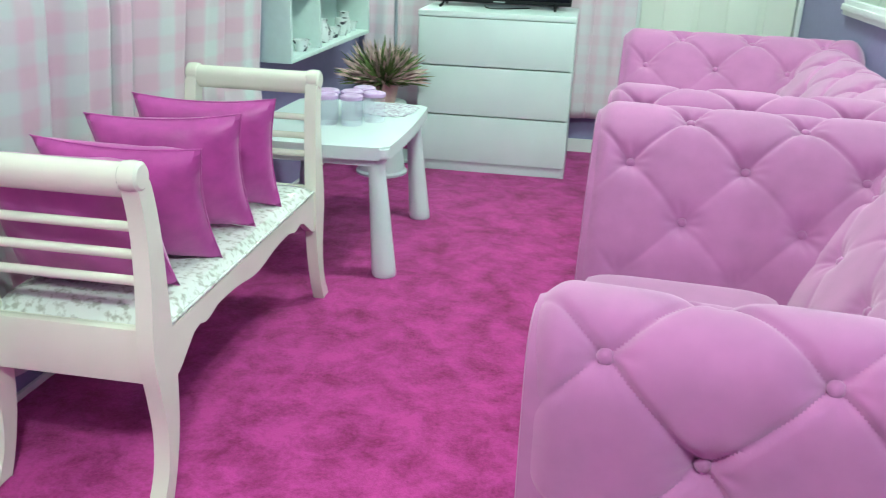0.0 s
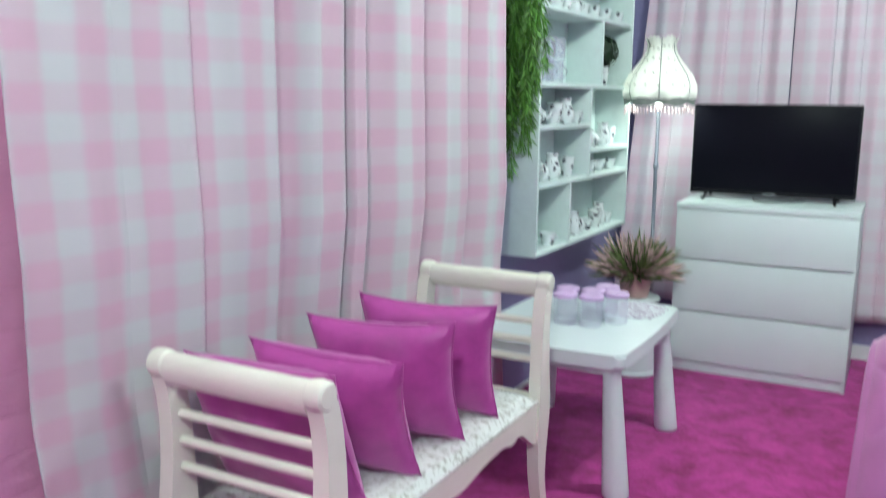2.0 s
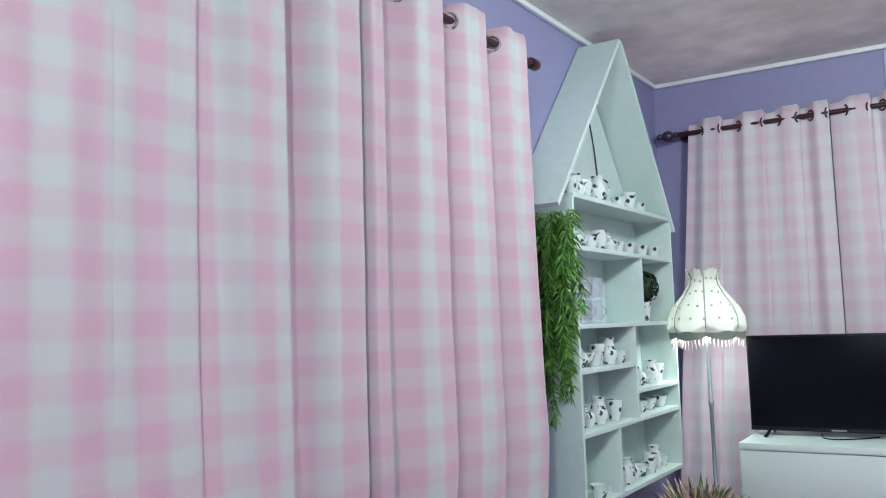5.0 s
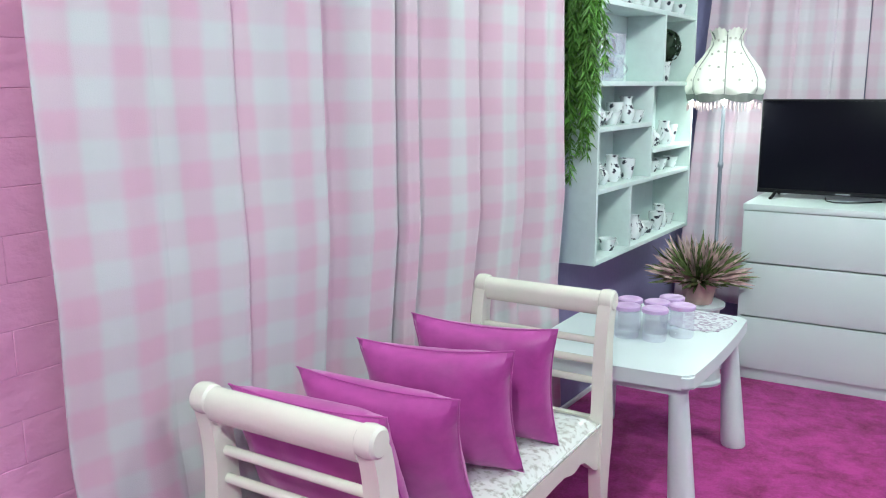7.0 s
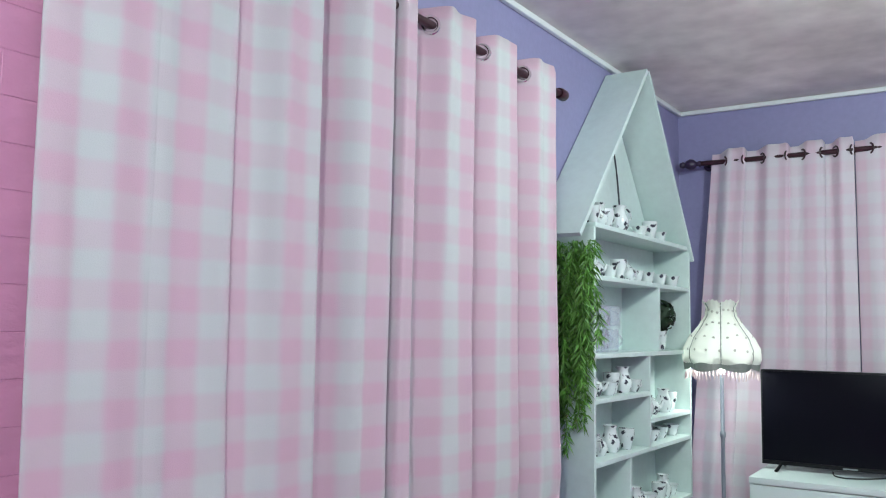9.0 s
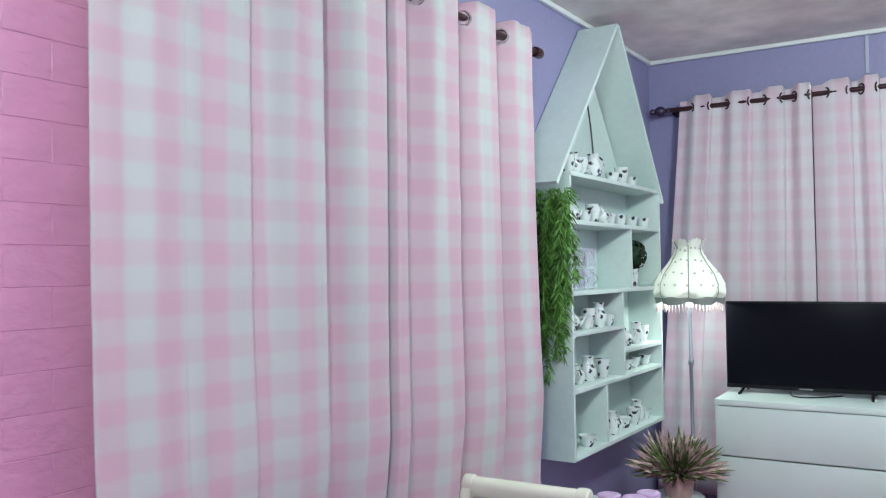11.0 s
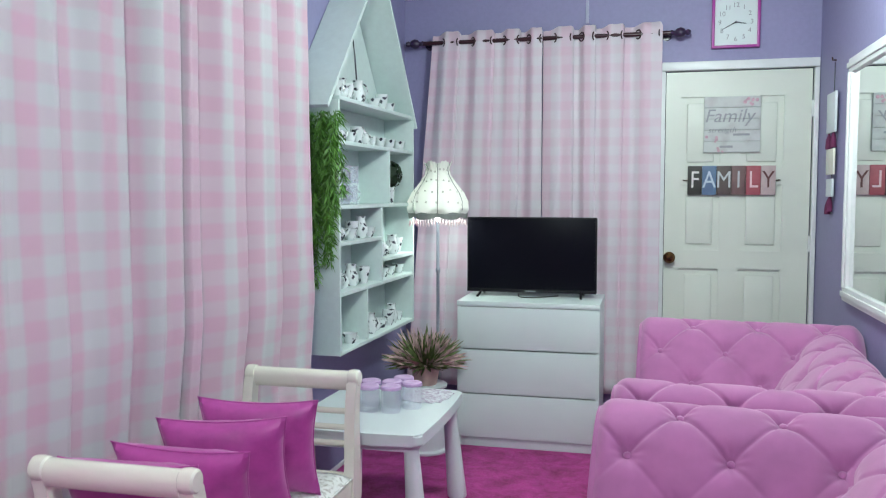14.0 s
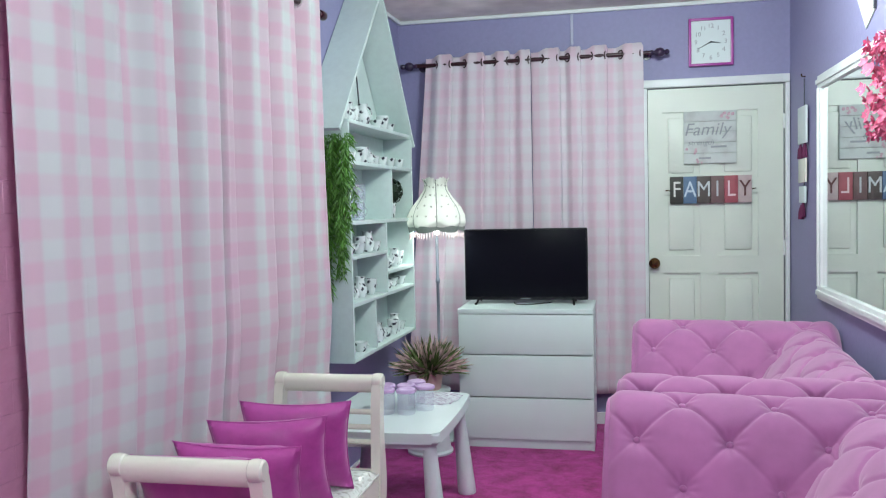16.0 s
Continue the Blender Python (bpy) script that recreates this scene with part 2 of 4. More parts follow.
def part(name, bm, material, parent=None, label="", smooth=True):
    """Links a bmesh as one mesh object under a thing or a part."""
    ob = new(name, finish(bm, name, material, smooth))
    ob.parent = parent
    return tagged(ob, label)


def thing(name, label, category, group="", at=(0, 0, 0), turn=0.0, kind=""):
    ob = new(name)
    ob.empty_display_size = 0.05
    ob.matrix_basis = pose(*at, 0, 0, turn)
    return tagged(ob, label, category, group, kind)


def box(x0, y0, z0, x1, y1, z1, bevel=0.0, seg=2, m=None):
    bm = bmesh.new()
    bmesh.ops.create_cube(bm, size=1, matrix=Matrix.Translation(((x0 + x1) / 2, (y0 + y1) / 2, (z0 + z1) / 2)) @ Matrix.Diagonal((x1 - x0, y1 - y0, z1 - z0, 1)))
    if bevel:
        bmesh.ops.bevel(bm, geom=list(bm.edges), offset=bevel, segments=seg, affect="EDGES", profile=0.6)
    if m is not None:
        bm.transform(m)
    return bm


def joined(*bms):
    out = bmesh.new()
    for b in bms:
        me = bpy.data.meshes.new("tmp")
        b.to_mesh(me)
        b.free()
        out.from_mesh(me)
        bpy.data.meshes.remove(me)
    return out


def lathe(profile, segs=28, m=None, wave=None):
    """Turns (radius, height) pairs round z. wave(angle, index) scales the radius."""
    bm = bmesh.new()
    rings = []
    for k, (r, z) in enumerate(profile):
        ring = []
        for i in range(segs):
            a = 2 * math.pi * i / segs
            rr = max(r, 1e-4) * (wave(a, k) if wave else 1)
            ring.append(bm.verts.new((rr * math.cos(a), rr * math.sin(a), z)))
        rings.append(ring)
    for a, b in zip(rings, rings[1:]):
        for i in range(segs):
            bm.faces.new((a[i], a[(i + 1) % segs], b[(i + 1) % segs], b[i]))
    for ring in (rings[0], rings[-1]):
        if (ring[0].co.xy - ring[segs // 2].co.xy).length < 0.001:
            continue
        bm.faces.new(ring)
    if m is not None:
        bm.transform(m)
    return bm


def tube(points, radii, segs=10, m=None, squash=1.0):
    """A round bar through points; radii one number or one for each point."""
    pts = [Vector(p) for p in points]
    rr = [radii] * len(pts) if isinstance(radii, (int, float)) else list(radii)
    bm = bmesh.new()
    rings = []
    up = Vector((0, 0, 1))
    for k, p in enumerate(pts):
        way = (pts[min(k + 1, len(pts) - 1)] - pts[max(k - 1, 0)]).normalized()
        side = way.cross(up if abs(way.z) < 0.95 else Vector((1, 0, 0))).normalized()
        other = side.cross(way)
        rings.append([bm.verts.new(p + rr[k] * (math.cos(a) * side + squash * math.sin(a) * other)) for a in (2 * math.pi * i / segs for i in range(segs))])
    for a, b in zip(rings, rings[1:]):
        for i in range(segs):
            bm.faces.new((a[i], a[(i + 1) % segs], b[(i + 1) % segs], b[i]))
    bm.faces.new(rings[0])
    bm.faces.new(rings[-1])
    if m is not None:
        bm.transform(m)
    return bm


def slab(outline, thick, m=None, bevel=0.0):
    """A flat outline of (a, b) pairs, given thickness along its third axis (centred)."""
    bm = bmesh.new()
    lower = [bm.verts.new((a, b, -thick / 2)) for a, b in outline]
    upper = [bm.verts.new((a, b, thick / 2)) for a, b in outline]
    bm.faces.new(lower[::-1])
    bm.faces.new(upper)
    k = len(outline)
    for i in range(k):
        bm.faces.new((lower[i], lower[(i + 1) % k], upper[(i + 1) % k], upper[i]))
    if bevel:
        rim = [e for e in bm.edges if abs(e.verts[0].co.z - e.verts[1].co.z) < 1e-6]
        bmesh.ops.bevel(bm, geom=rim, offset=bevel, segments=2, affect="EDGES")
    if m is not None:
        bm.transform(m)
    return bm


def axes(x, y, z, at=(0, 0, 0)):
    """The matrix that lays local x, y, z along the given world axes."""
    m = Matrix((x, y, z)).transposed().to_4x4()
    m.translation = at
    return m


def sheet(rows):
    """A grid of points, as a surface."""
    bm = bmesh.new()
    grid = [[bm.verts.new(p) for p in row] for row in rows]
    for a, b in zip(grid, grid[1:]):
        for i in range(len(a) - 1):
            bm.faces.new((a[i], a[i + 1], b[i + 1], b[i]))
    return bm


def smooth_line(points, steps=8):
    """A Catmull-Rom line through points."""
    pts = [Vector(p) for p in points]
    out = []
    for i in range(len(pts) - 1):
        p0, p1, p2, p3 = pts[max(i - 1, 0)], pts[i], pts[i + 1], pts[min(i + 2, len(pts) - 1)]
        for k in range(steps):
            t = k / steps
            out.append(0.5 * (2 * p1 + (p2 - p0) * t + (2 * p0 - 5 * p1 + 4 * p2 - p3) * t * t + (3 * p1 - p0 - 3 * p2 + p3) * t ** 3))
    return out + [pts[-1]]


def lettering(name, text, size, material, parent, m, thick=0.001):
    """Flat letters of the built-in font as a mesh; local x to the right, y up."""
    cu = bpy.data.curves.new("letters", "FONT")
    cu.body, cu.size, cu.extrude = text, size, thick
    cu.align_x, cu.align_y = "CENTER", "CENTER"
    tmp = bpy.data.objects.new("letters", cu)
    scene.collection.objects.link(tmp)
    bpy.context.view_layer.update()
    me = bpy.data.meshes.new_from_object(tmp.evaluated_get(bpy.context.evaluated_depsgraph_get()))
    bpy.data.objects.remove(tmp)
    me.transform(m)
    me.materials.clear()
    me.materials.append(material)
    ob = new(name, me)
    ob.parent = parent
    return ob


# ---- the room ----
def setting(name, bm, material, label, category, m=None, smooth=False):
    ob = new(name, finish(bm, name, material, smooth))
    if m is not None:
        ob.matrix_basis = m
    return tagged(ob, label, category, kind="structure")


LEFT = pose(0.22, 0, 0, 0, 0, -LEAN)   # x off the left wall, y along it


floor = setting("floor", box(-0.4, WALL_S - 0.2, -0.08, WALL_E + 0.2, WALL_N + 0.2, 0.0), CARPET, "magenta plush carpet wall to wall", "carpet")
ceiling = setting("ceiling", box(-0.4, WALL_S - 0.2, TOP, WALL_E + 0.2, WALL_N + 0.2, TOP + 0.06), CEILING, "stained brownish ceiling boards", "ceiling")
wall_west = setting("wall_west", box(-0.15, WALL_S - 0.3, 0, 0, WALL_N + 0.3, TOP + 0.02), PURPLE, "lavender purple painted wall", "wall", LEFT)
wall_east = setting("wall_east", box(WALL_E, WALL_S - 0.2, 0, WALL_E + 0.15, WALL_N + 0.2, TOP + 0.02), PURPLE, "lavender purple painted wall", "wall")
wall_south = setting("wall_south", box(-0.4, WALL_S - 0.15, 0, WALL_E + 0.1, WALL_S, TOP + 0.02), PURPLE, "lavender purple painted wall", "wall")
DX0, DX1, DZ = 1.885, 2.665, 2.065   # the door's leaf
wall_north = setting("wall_north", joined(
    box(-0.4, WALL_N, 0, DX0 - 0.03, WALL_N + 0.15, TOP + 0.02),
    box(DX1 + 0.02, WALL_N, 0, WALL_E + 0.1, WALL_N + 0.15, TOP + 0.02),
    box(DX0 - 0.03, WALL_N, DZ + 0.02, DX1 + 0.02, WALL_N + 0.15, TOP + 0.02)), PURPLE, "lavender purple painted wall with a door opening", "wall")
for k, (b, m) in enumerate((
        (box(0.3, WALL_N - 0.014, 0, DX0 - 0.085, WALL_N - 0.001, 0.075, 0.004), None),
        (box(WALL_E - 0.014, WALL_S, 0, WALL_E - 0.001, WALL_N - 0.01, 0.075, 0.004), None),
        (box(0.001, 0.53, 0, 0.012, WALL_N - 0.01, 0.02, 0.003), LEFT))):
    setting("baseboard", b, TRIM, "white skirting board at the foot of the wall", "skirting", m)
for b, m in (
        (box(0.3, WALL_N - 0.022, TOP - 0.024, WALL_E - 0.02, WALL_N - 0.001, TOP - 0.001, 0.005), None),
        (box(WALL_E - 0.022, WALL_S, TOP - 0.024, WALL_E - 0.001, WALL_N - 0.001, TOP - 0.001, 0.005), None),
        (box(0.001, WALL_S, TOP - 0.024, 0.022, WALL_N - 0.015, TOP - 0.001, 0.005), LEFT)):
    setting("trim", b, TRIM, "thin white cornice strip under the ceiling", "cornice", m)
setting("cable_cover", box(1.425, WALL_N - 0.012, 2.36, 1.443, WALL_N - 0.001, TOP - 0.025, 0.003), COVER, "narrow pale lavender cable cover on the wall", "cable cover")

# ceiling bulbs
def build_bulb(x, y):
    f = thing("ceiling_light", "round white glowing ceiling bulb in a white socket", "ceiling lamp", "ceiling bulbs", at=(x, y, TOP))
    part("socket", lathe([(0.0, -0.001), (0.055, -0.001), (0.056, -0.02), (0.03, -0.035), (0.024, -0.07), (0.0, -0.07)], 24), TRIM, f)
    globe = part("globe", lathe([(0.0, -0.07), (0.022, -0.072), (0.045, -0.095), (0.058, -0.135), (0.05, -0.175), (0.028, -0.2), (0.0, -0.208)], 24), glow("bulb_globe", (0.92, 0.98, 1.0), 6.0), f, "glowing white globe")
    globe.visible_shadow = False


for x, y in LAMPS_AT:
    build_bulb(x, y)


# ---- door wall ----
def build_door():
    door = thing("door_1", "closed ivory six-panel wooden door", "door", at=(DX0, WALL_N + 0.035, 0), kind="structure")
    w, h = DX1 - DX0, DZ
    cols = [(0.083, 0.302), (0.410, 0.637)]
    rows = [(0.20, 0.945), (1.05, 1.426), (1.52, 1.923)]
    # stiles and rails stand proud of the panels
    bars = [box(0, -0.02, 0.01, cols[0][0], 0.02, h), box(cols[1][1], -0.02, 0.01, w, 0.02, h), box(cols[0][1], -0.02, 0.01, cols[1][0], 0.02, h)]
    zs = [0.01] + [z for r in rows for z in r] + [h]
    for a, b in cols:
        for z0, z1 in zip(zs[::2], zs[1::2]):
            bars.append(box(a, -0.02, z0, b, 0.02, z1))
    leaf = part("leaf", joined(*bars), DOOR_PAINT, door)
    for a, b in cols:
        for z0, z1 in rows:
            part("panel", joined(box(a, -0.006, z0, b, 0.008, z1), box(a + 0.035, -0.016, z0 + 0.035, b - 0.035, -0.002, z1 - 0.035, 0.008)), DOOR_PAINT, leaf)
    knob = part("door_knob", lathe([(0.0, 0.062), (0.020, 0.060), (0.030, 0.046), (0.027, 0.032), (0.012, 0.022), (0.012, 0.008), (0.032, 0.006), (0.034, 0.0), (0.0, 0.0)], 24,
                                    axes((1, 0, 0), (0, 0, 1), (0, -1, 0), (0.032, -0.02, 1.005))), BRASS, door, "antique brass round knob")
    part("keyhole", lathe([(0.0, 0.003), (0.005, 0.002), (0.005, 0.0)], 10, axes((1, 0, 0), (0, 0, 1), (0, -1, 0), (0.032, -0.081, 1.005))), BLACK, knob)
    for z in (0.25, 1.05, 1.80):
        part("hinge", box(w - 0.004, -0.032, z, w + 0.012, -0.02, z + 0.09, 0.003), TRIM, door)
    frame_ob = thing("door_frame", "white painted door frame", "door frame", at=(DX0, WALL_N, 0), kind="structure")
    part("jamb", box(-0.075, -0.018, 0, -0.004, 0.03, h + 0.004, 0.004), TRIM, frame_ob)
    part("jamb", box(w + 0.006, -0.018, 0, w + 0.031, 0.03, h + 0.004, 0.004), TRIM, frame_ob)
    part("head", box(-0.075, -0.018, h + 0.006, w + 0.031, 0.03, h + 0.055, 0.005), TRIM, frame_ob)


build_door()


def wall_text(x, z):
    """Letters that face the room from the far wall, local to a thing there."""
    return axes((1, 0, 0), (0, 0, 1), (0, -1, 0), (x, 0, z))


def build_signs():
    y = WALL_N + 0.014
    plaque = thing("family_plaque", "whitewashed plank plaque with script lettering hanging on the door", "wall sign", at=(2.246, y, 1.765))
    for k in range(5):
        part("plank", box(-0.152, -0.013, -0.157 + k * 0.063, 0.152, 0.0, -0.157 + k * 0.063 + 0.0615, 0.002), PLAQUE, plaque)
    lettering("script_word", "Family", 0.105, GREY_INK, plaque, Matrix.Translation((-0.01, -0.0145, 0.045)) @ axes((1, 0, 0), (0.25, 0, 1), (0, -1, 0)))
    lettering("script_word", "strength", 0.045, GREY_INK, plaque, Matrix.Translation((-0.05, -0.0145, -0.032)) @ axes((1, 0, 0), (0.3, 0, 1), (0, -1, 0)))
    for k, (x, z, w) in enumerate(((0.05, -0.058, 0.09), (-0.03, -0.125, 0.07))):
        part("text_bar", box(x - w / 2, -0.0148, z - 0.006, x + w / 2, -0.0132, z + 0.006), GREY_INK, plaque, smooth=False)
    rng = random.Random(5)
    for cx, cz, n in ((0.10, 0.125, 9), (-0.115, -0.085, 5), (-0.04, -0.14, 3)):
        for _ in range(n):
            x, z = cx + rng.uniform(-0.035, 0.035), cz + rng.uniform(-0.018, 0.018)
            part("painted_flower", lathe([(0.0, 0.001), (rng.uniform(0.006, 0.011), 0.0006), (0.004, 0.0)], 7, wall_text(x, z) @ Matrix.Translation((0, 0, 0.0132))), mat_flower, plaque)
    # the row of letter blocks
    row = thing("family_letter_sign", "row of coloured wooden letter blocks spelling FAMILY", "wall sign", at=(2.247, y, 1.45))
    w = 0.079
    for k, (ch, m, ink) in enumerate(zip("FAMILY", BLOCKS, BLOCK_INKS)):
        x = (k - 2.5) * w
        b = part("letter_block", box(x - w / 2 + 0.001, -0.02, -0.082, x + w / 2 - 0.001, 0.0, 0.082, 0.002), m, row)
        lettering("letter", ch, 0.135, ink, b, Matrix.Translation((x, -0.0215, 0.0)) @ axes((0.82, 0, 0), (0, 0, 1), (0, -1, 0)))
    for s in (-1, 1):
        part("hook", tube([(s * 0.237, -0.01, 0.0), (s * 0.262, -0.01, 0.002)], 0.003, 6), BRASS, row)


mat_flower = mat("faded_flower_paint", (0.55, 0.36, 0.42), 0.6, 0.2, 60)
BLOCKS = [mat("block_" + n, c, 0.55, 0.12, 25) for n, c in (("black", (0.035, 0.035, 0.03)), ("slate", (0.11, 0.18, 0.30)), ("charcoal", (0.09, 0.07, 0.065)), ("umber", (0.16, 0.095, 0.095)), ("red", (0.36, 0.085, 0.11)), ("blush", (0.50, 0.40, 0.40)))]
BLOCK_INKS = [mat("letter_" + n, c, 0.5, 0.05) for n, c in (("white", (0.72, 0.72, 0.68)), ("blue", (0.55, 0.65, 0.74)), ("grey", (0.55, 0.58, 0.60)), ("silver", (0.50, 0.52, 0.54)), ("rose", (0.74, 0.56, 0.58)), ("brown", (0.10, 0.03, 0.03)))]
build_signs()


def build_clock():
    c = thing("wall_clock", "square wall clock with a magenta frame", "clock", at=(2.252, WALL_N, 2.327))
    s = 0.128
    part("frame", joined(box(-s, -0.035, -0.142, -s + 0.016, -0.002, 0.142, 0.005), box(s - 0.016, -0.035, -0.142, s, -0.002, 0.142, 0.005),
                         box(-s + 0.012, -0.0345, 0.126, s - 0.012, -0.002, 0.1415, 0.005), box(-s + 0.012, -0.0345, -0.1415, s - 0.012, -0.002, -0.126, 0.005)), MAGENTA_FRAME, c, "magenta plastic rim")
    part("dial", box(-s + 0.014, -0.02, -0.128, s - 0.014, -0.004, 0.128), PAPER, c, smooth=False)
    for k in range(1, 13):
        a = radians(90 - 30 * k)
        lettering("numeral", str(k), 0.036, GREY_INK, c, Matrix.Translation((0.085 * math.cos(a), -0.0212, 0.093 * math.sin(a))) @ axes((1, 0, 0), (0, 0, 1), (0, -1, 0)))
    for a, ln, w in ((radians(-10), 0.055, 0.004), (radians(208), 0.08, 0.003)):
        part("clock_hand_bar", tube([(0, -0.024, 0), (ln * math.cos(a), -0.024, ln * math.sin(a))], [w, w * 0.5], 6), INK, c)
    part("hub", lathe([(0, 0.006), (0.006, 0.004), (0.006, 0)], 12, wall_text(0, 0) @ Matrix.Translation((0, 0, 0.021))), INK, c)


build_clock()


# ---- curtains ----
def fold_wave(g):
    """Depth of the cloth along one fold: behind the rod, forward through the eyelet, then back."""
    ease = lambda f: f * f * (3 - 2 * f)
    if g < 0.20:
        return -1.0
    if g < 0.56:
        return -1 + 2 * ease((g - 0.20) / 0.36)
    if g < 0.90:
        return 1.0 - 0.12 * math.sin(math.pi * (g - 0.56) / 0.34)
    return 1 - 2 * ease((g - 0.90) / 0.10)


def curtain(name, label, width, z0, z1, seams, swells, depth, material, seed, sway=None, m=None, press=None, fold=0.02):
    """A hanging eyelet curtain; local x off the wall, y along it. seams: where the folds turn back; swells: how deep each fold is."""
    waves = len(seams) - 1
    per, nz = 56, 40
    rng = random.Random(seed)
    lean = [rng.uniform(-0.016, 0.016) for _ in seams]
    rows, us = [], []
    for k in range(nz + 1):
        f = k / nz
        z = z1 + (z0 - z1) * f
        row = []
        for w in range(waves):
            for i in range(per if w < waves - 1 else per + 1):
                g = i / per
                edge0 = seams[w] + (lean[w] * f if w else 0)
                edge1 = seams[w + 1] + (lean[w + 1] * f if w + 1 < waves else 0)
                y = edge0 + (edge1 - edge0) * g
                u = y / width
                ends = min(1.0, u / 0.04) * min(1.0, (1 - u) / 0.02)
                a = swells[w] if g < 0.9 or w + 1 == waves else swells[w] + (swells[w + 1] - swells[w]) * (g - 0.9) / 0.1
                soft = 0.80 + 0.20 * math.cos(math.pi * f)
                x = depth * a * fold_wave(g * 0.9 if w + 1 == waves else g) * soft
                x += 0.007 * math.sin(23 * y + 1.5 * f + seed) * (0.4 + 0.6 * f) + 0.0035 * math.sin(61 * y - 2.0 * f + 2 * seed) + 0.008 * math.sin(9 * y + 5 * f) * f
                x += 0.0025 * noise.noise((y * 14, z * 5, seed))
                near = g - 0.93
                y += fold * a * (math.exp(-(near / 0.07) ** 2) - math.exp(-(g / 0.10) ** 2) * (1 if w else 0)) * ends
                if sway:
                    y += sway(u, f)
                if press:
                    x += press(y, z)
                top = 0.010 * fold_wave(g) if k == 0 else 0
                row.append((x, y, z + top))
                if k == 0:
                    us.append(u)
        rows.append(row)
    bm = sheet(rows)
    uv = bm.loops.layers.uv.new("UVMap")
    bm.verts.index_update()
    for f in bm.faces:
        for lp in f.loops:
            r, c = divmod(lp.vert.index, len(us))
            lp[uv].uv = (us[c] * width, z0 + (z1 - z0) * (1 - r / nz))
    c = thing(name, label, "curtain")
    if m is not None:
        c.matrix_basis = m
    me = bpy.data.meshes.new("cloth")
    bm.normal_update()
    bm.to_mesh(me)
    bm.free()
    me.materials.append(material)
    me.shade_smooth()
    cloth = new("cloth", me)
    cloth.parent = c
    th = cloth.modifiers.new("thick", "SOLIDIFY")
    th.thickness = 0.0025
    return c


def eyelets(c, seams, z, metal, label, r=0.024):
    for a, e, g in ((a, e, g) for a, e in zip(seams, seams[1:]) for g in (0.37, 0.95)):
        y = a + (e - a) * g
        # a ring stands square to the cloth where the rod goes through it
        bm = bmesh.new()
        seg, sec = 20, 6
        grid = [[bm.verts.new(((r + 0.005 * math.cos(b)) * math.cos(a), 0.004 * math.sin(b), (r + 0.005 * math.cos(b)) * math.sin(a))) for b in (2 * math.pi * j / sec for j in range(sec))] for a in (2 * math.pi * i / seg for i in range(seg))]
        for i in range(seg):
            for j in range(sec):
                bm.faces.new((grid[i][j], grid[(i + 1) % seg][j], grid[(i + 1) % seg][(j + 1) % sec], grid[i][(j + 1) % sec]))
        bm.transform(pose(0, y, z, 0, 0, 38 if g < 0.5 else -20))
        part("eyelet", bm, metal, c, label)


def rod(name, label, length, z, m, ends, bracket_at, stand, caps=()):
    r = thing(name, label, "curtain rod")
    r.matrix_basis = m
    part("pole", tube([(0, 0, z), (0, length, z)], 0.0125, 14), DARK_WOOD, r)
    for e in ends:
        s = 1 if e > length / 2 else -1
        part("finial", lathe([(0.0, 0.0), (0.014, 0.0), (0.017, 0.008), (0.012, 0.016), (0.012, 0.024), (0.024, 0.036), (0.029, 0.055), (0.022, 0.074), (0.012, 0.082), (0.018, 0.094), (0.012, 0.108), (0.0, 0.112)], 18,
                              axes((1, 0, 0), (0, 0, -s), (0, s, 0), (0, e, z))), DARK_PURPLE, r, "dark turned finial")
    for e in caps:
        part("end_cap", lathe([(0.0, -0.012), (0.019, -0.012), (0.021, -0.004), (0.021, 0.03), (0.016, 0.04), (0.0, 0.043)], 18, axes((1, 0, 0), (0, 0, -1), (0, 1, 0), (0, e, z))), DARK_WOOD, r, "rounded dark end cap")
    for y in bracket_at:
        part("bracket", joined(tube([(-stand + 0.012, y, z), (-0.004, y, z)], 0.007, 8), lathe([(0, 0.012), (0.028, 0.010), (0.03, 0.0), (0, 0)], 16, axes((0, 1, 0), (0, 0, 1), (1, 0, 0), (-stand + 0.001, y, z)))), DARK_PURPLE, r)


STAND = 0.135
LC0, LC1 = 0.318, 2.118
SEAMS_L = (0.0, 0.228, 0.422, 0.656, 0.910, 1.005, 1.285, 1.545, LC1 - LC0)
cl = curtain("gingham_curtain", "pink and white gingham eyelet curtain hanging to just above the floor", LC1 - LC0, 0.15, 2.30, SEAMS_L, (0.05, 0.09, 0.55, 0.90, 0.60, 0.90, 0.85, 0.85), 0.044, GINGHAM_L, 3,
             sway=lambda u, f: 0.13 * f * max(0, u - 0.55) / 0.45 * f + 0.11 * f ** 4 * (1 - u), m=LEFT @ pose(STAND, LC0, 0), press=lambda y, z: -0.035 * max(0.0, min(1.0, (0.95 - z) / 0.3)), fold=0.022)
eyelets(cl, SEAMS_L, 2.25, CHROME, "chrome eyelet")
rod("curtain_rod", "dark wooden curtain rod with round ends", 2.215, 2.25, LEFT @ pose(STAND, 0.02, 0), (), (2.20, 0.12), STAND, caps=(2.215,))

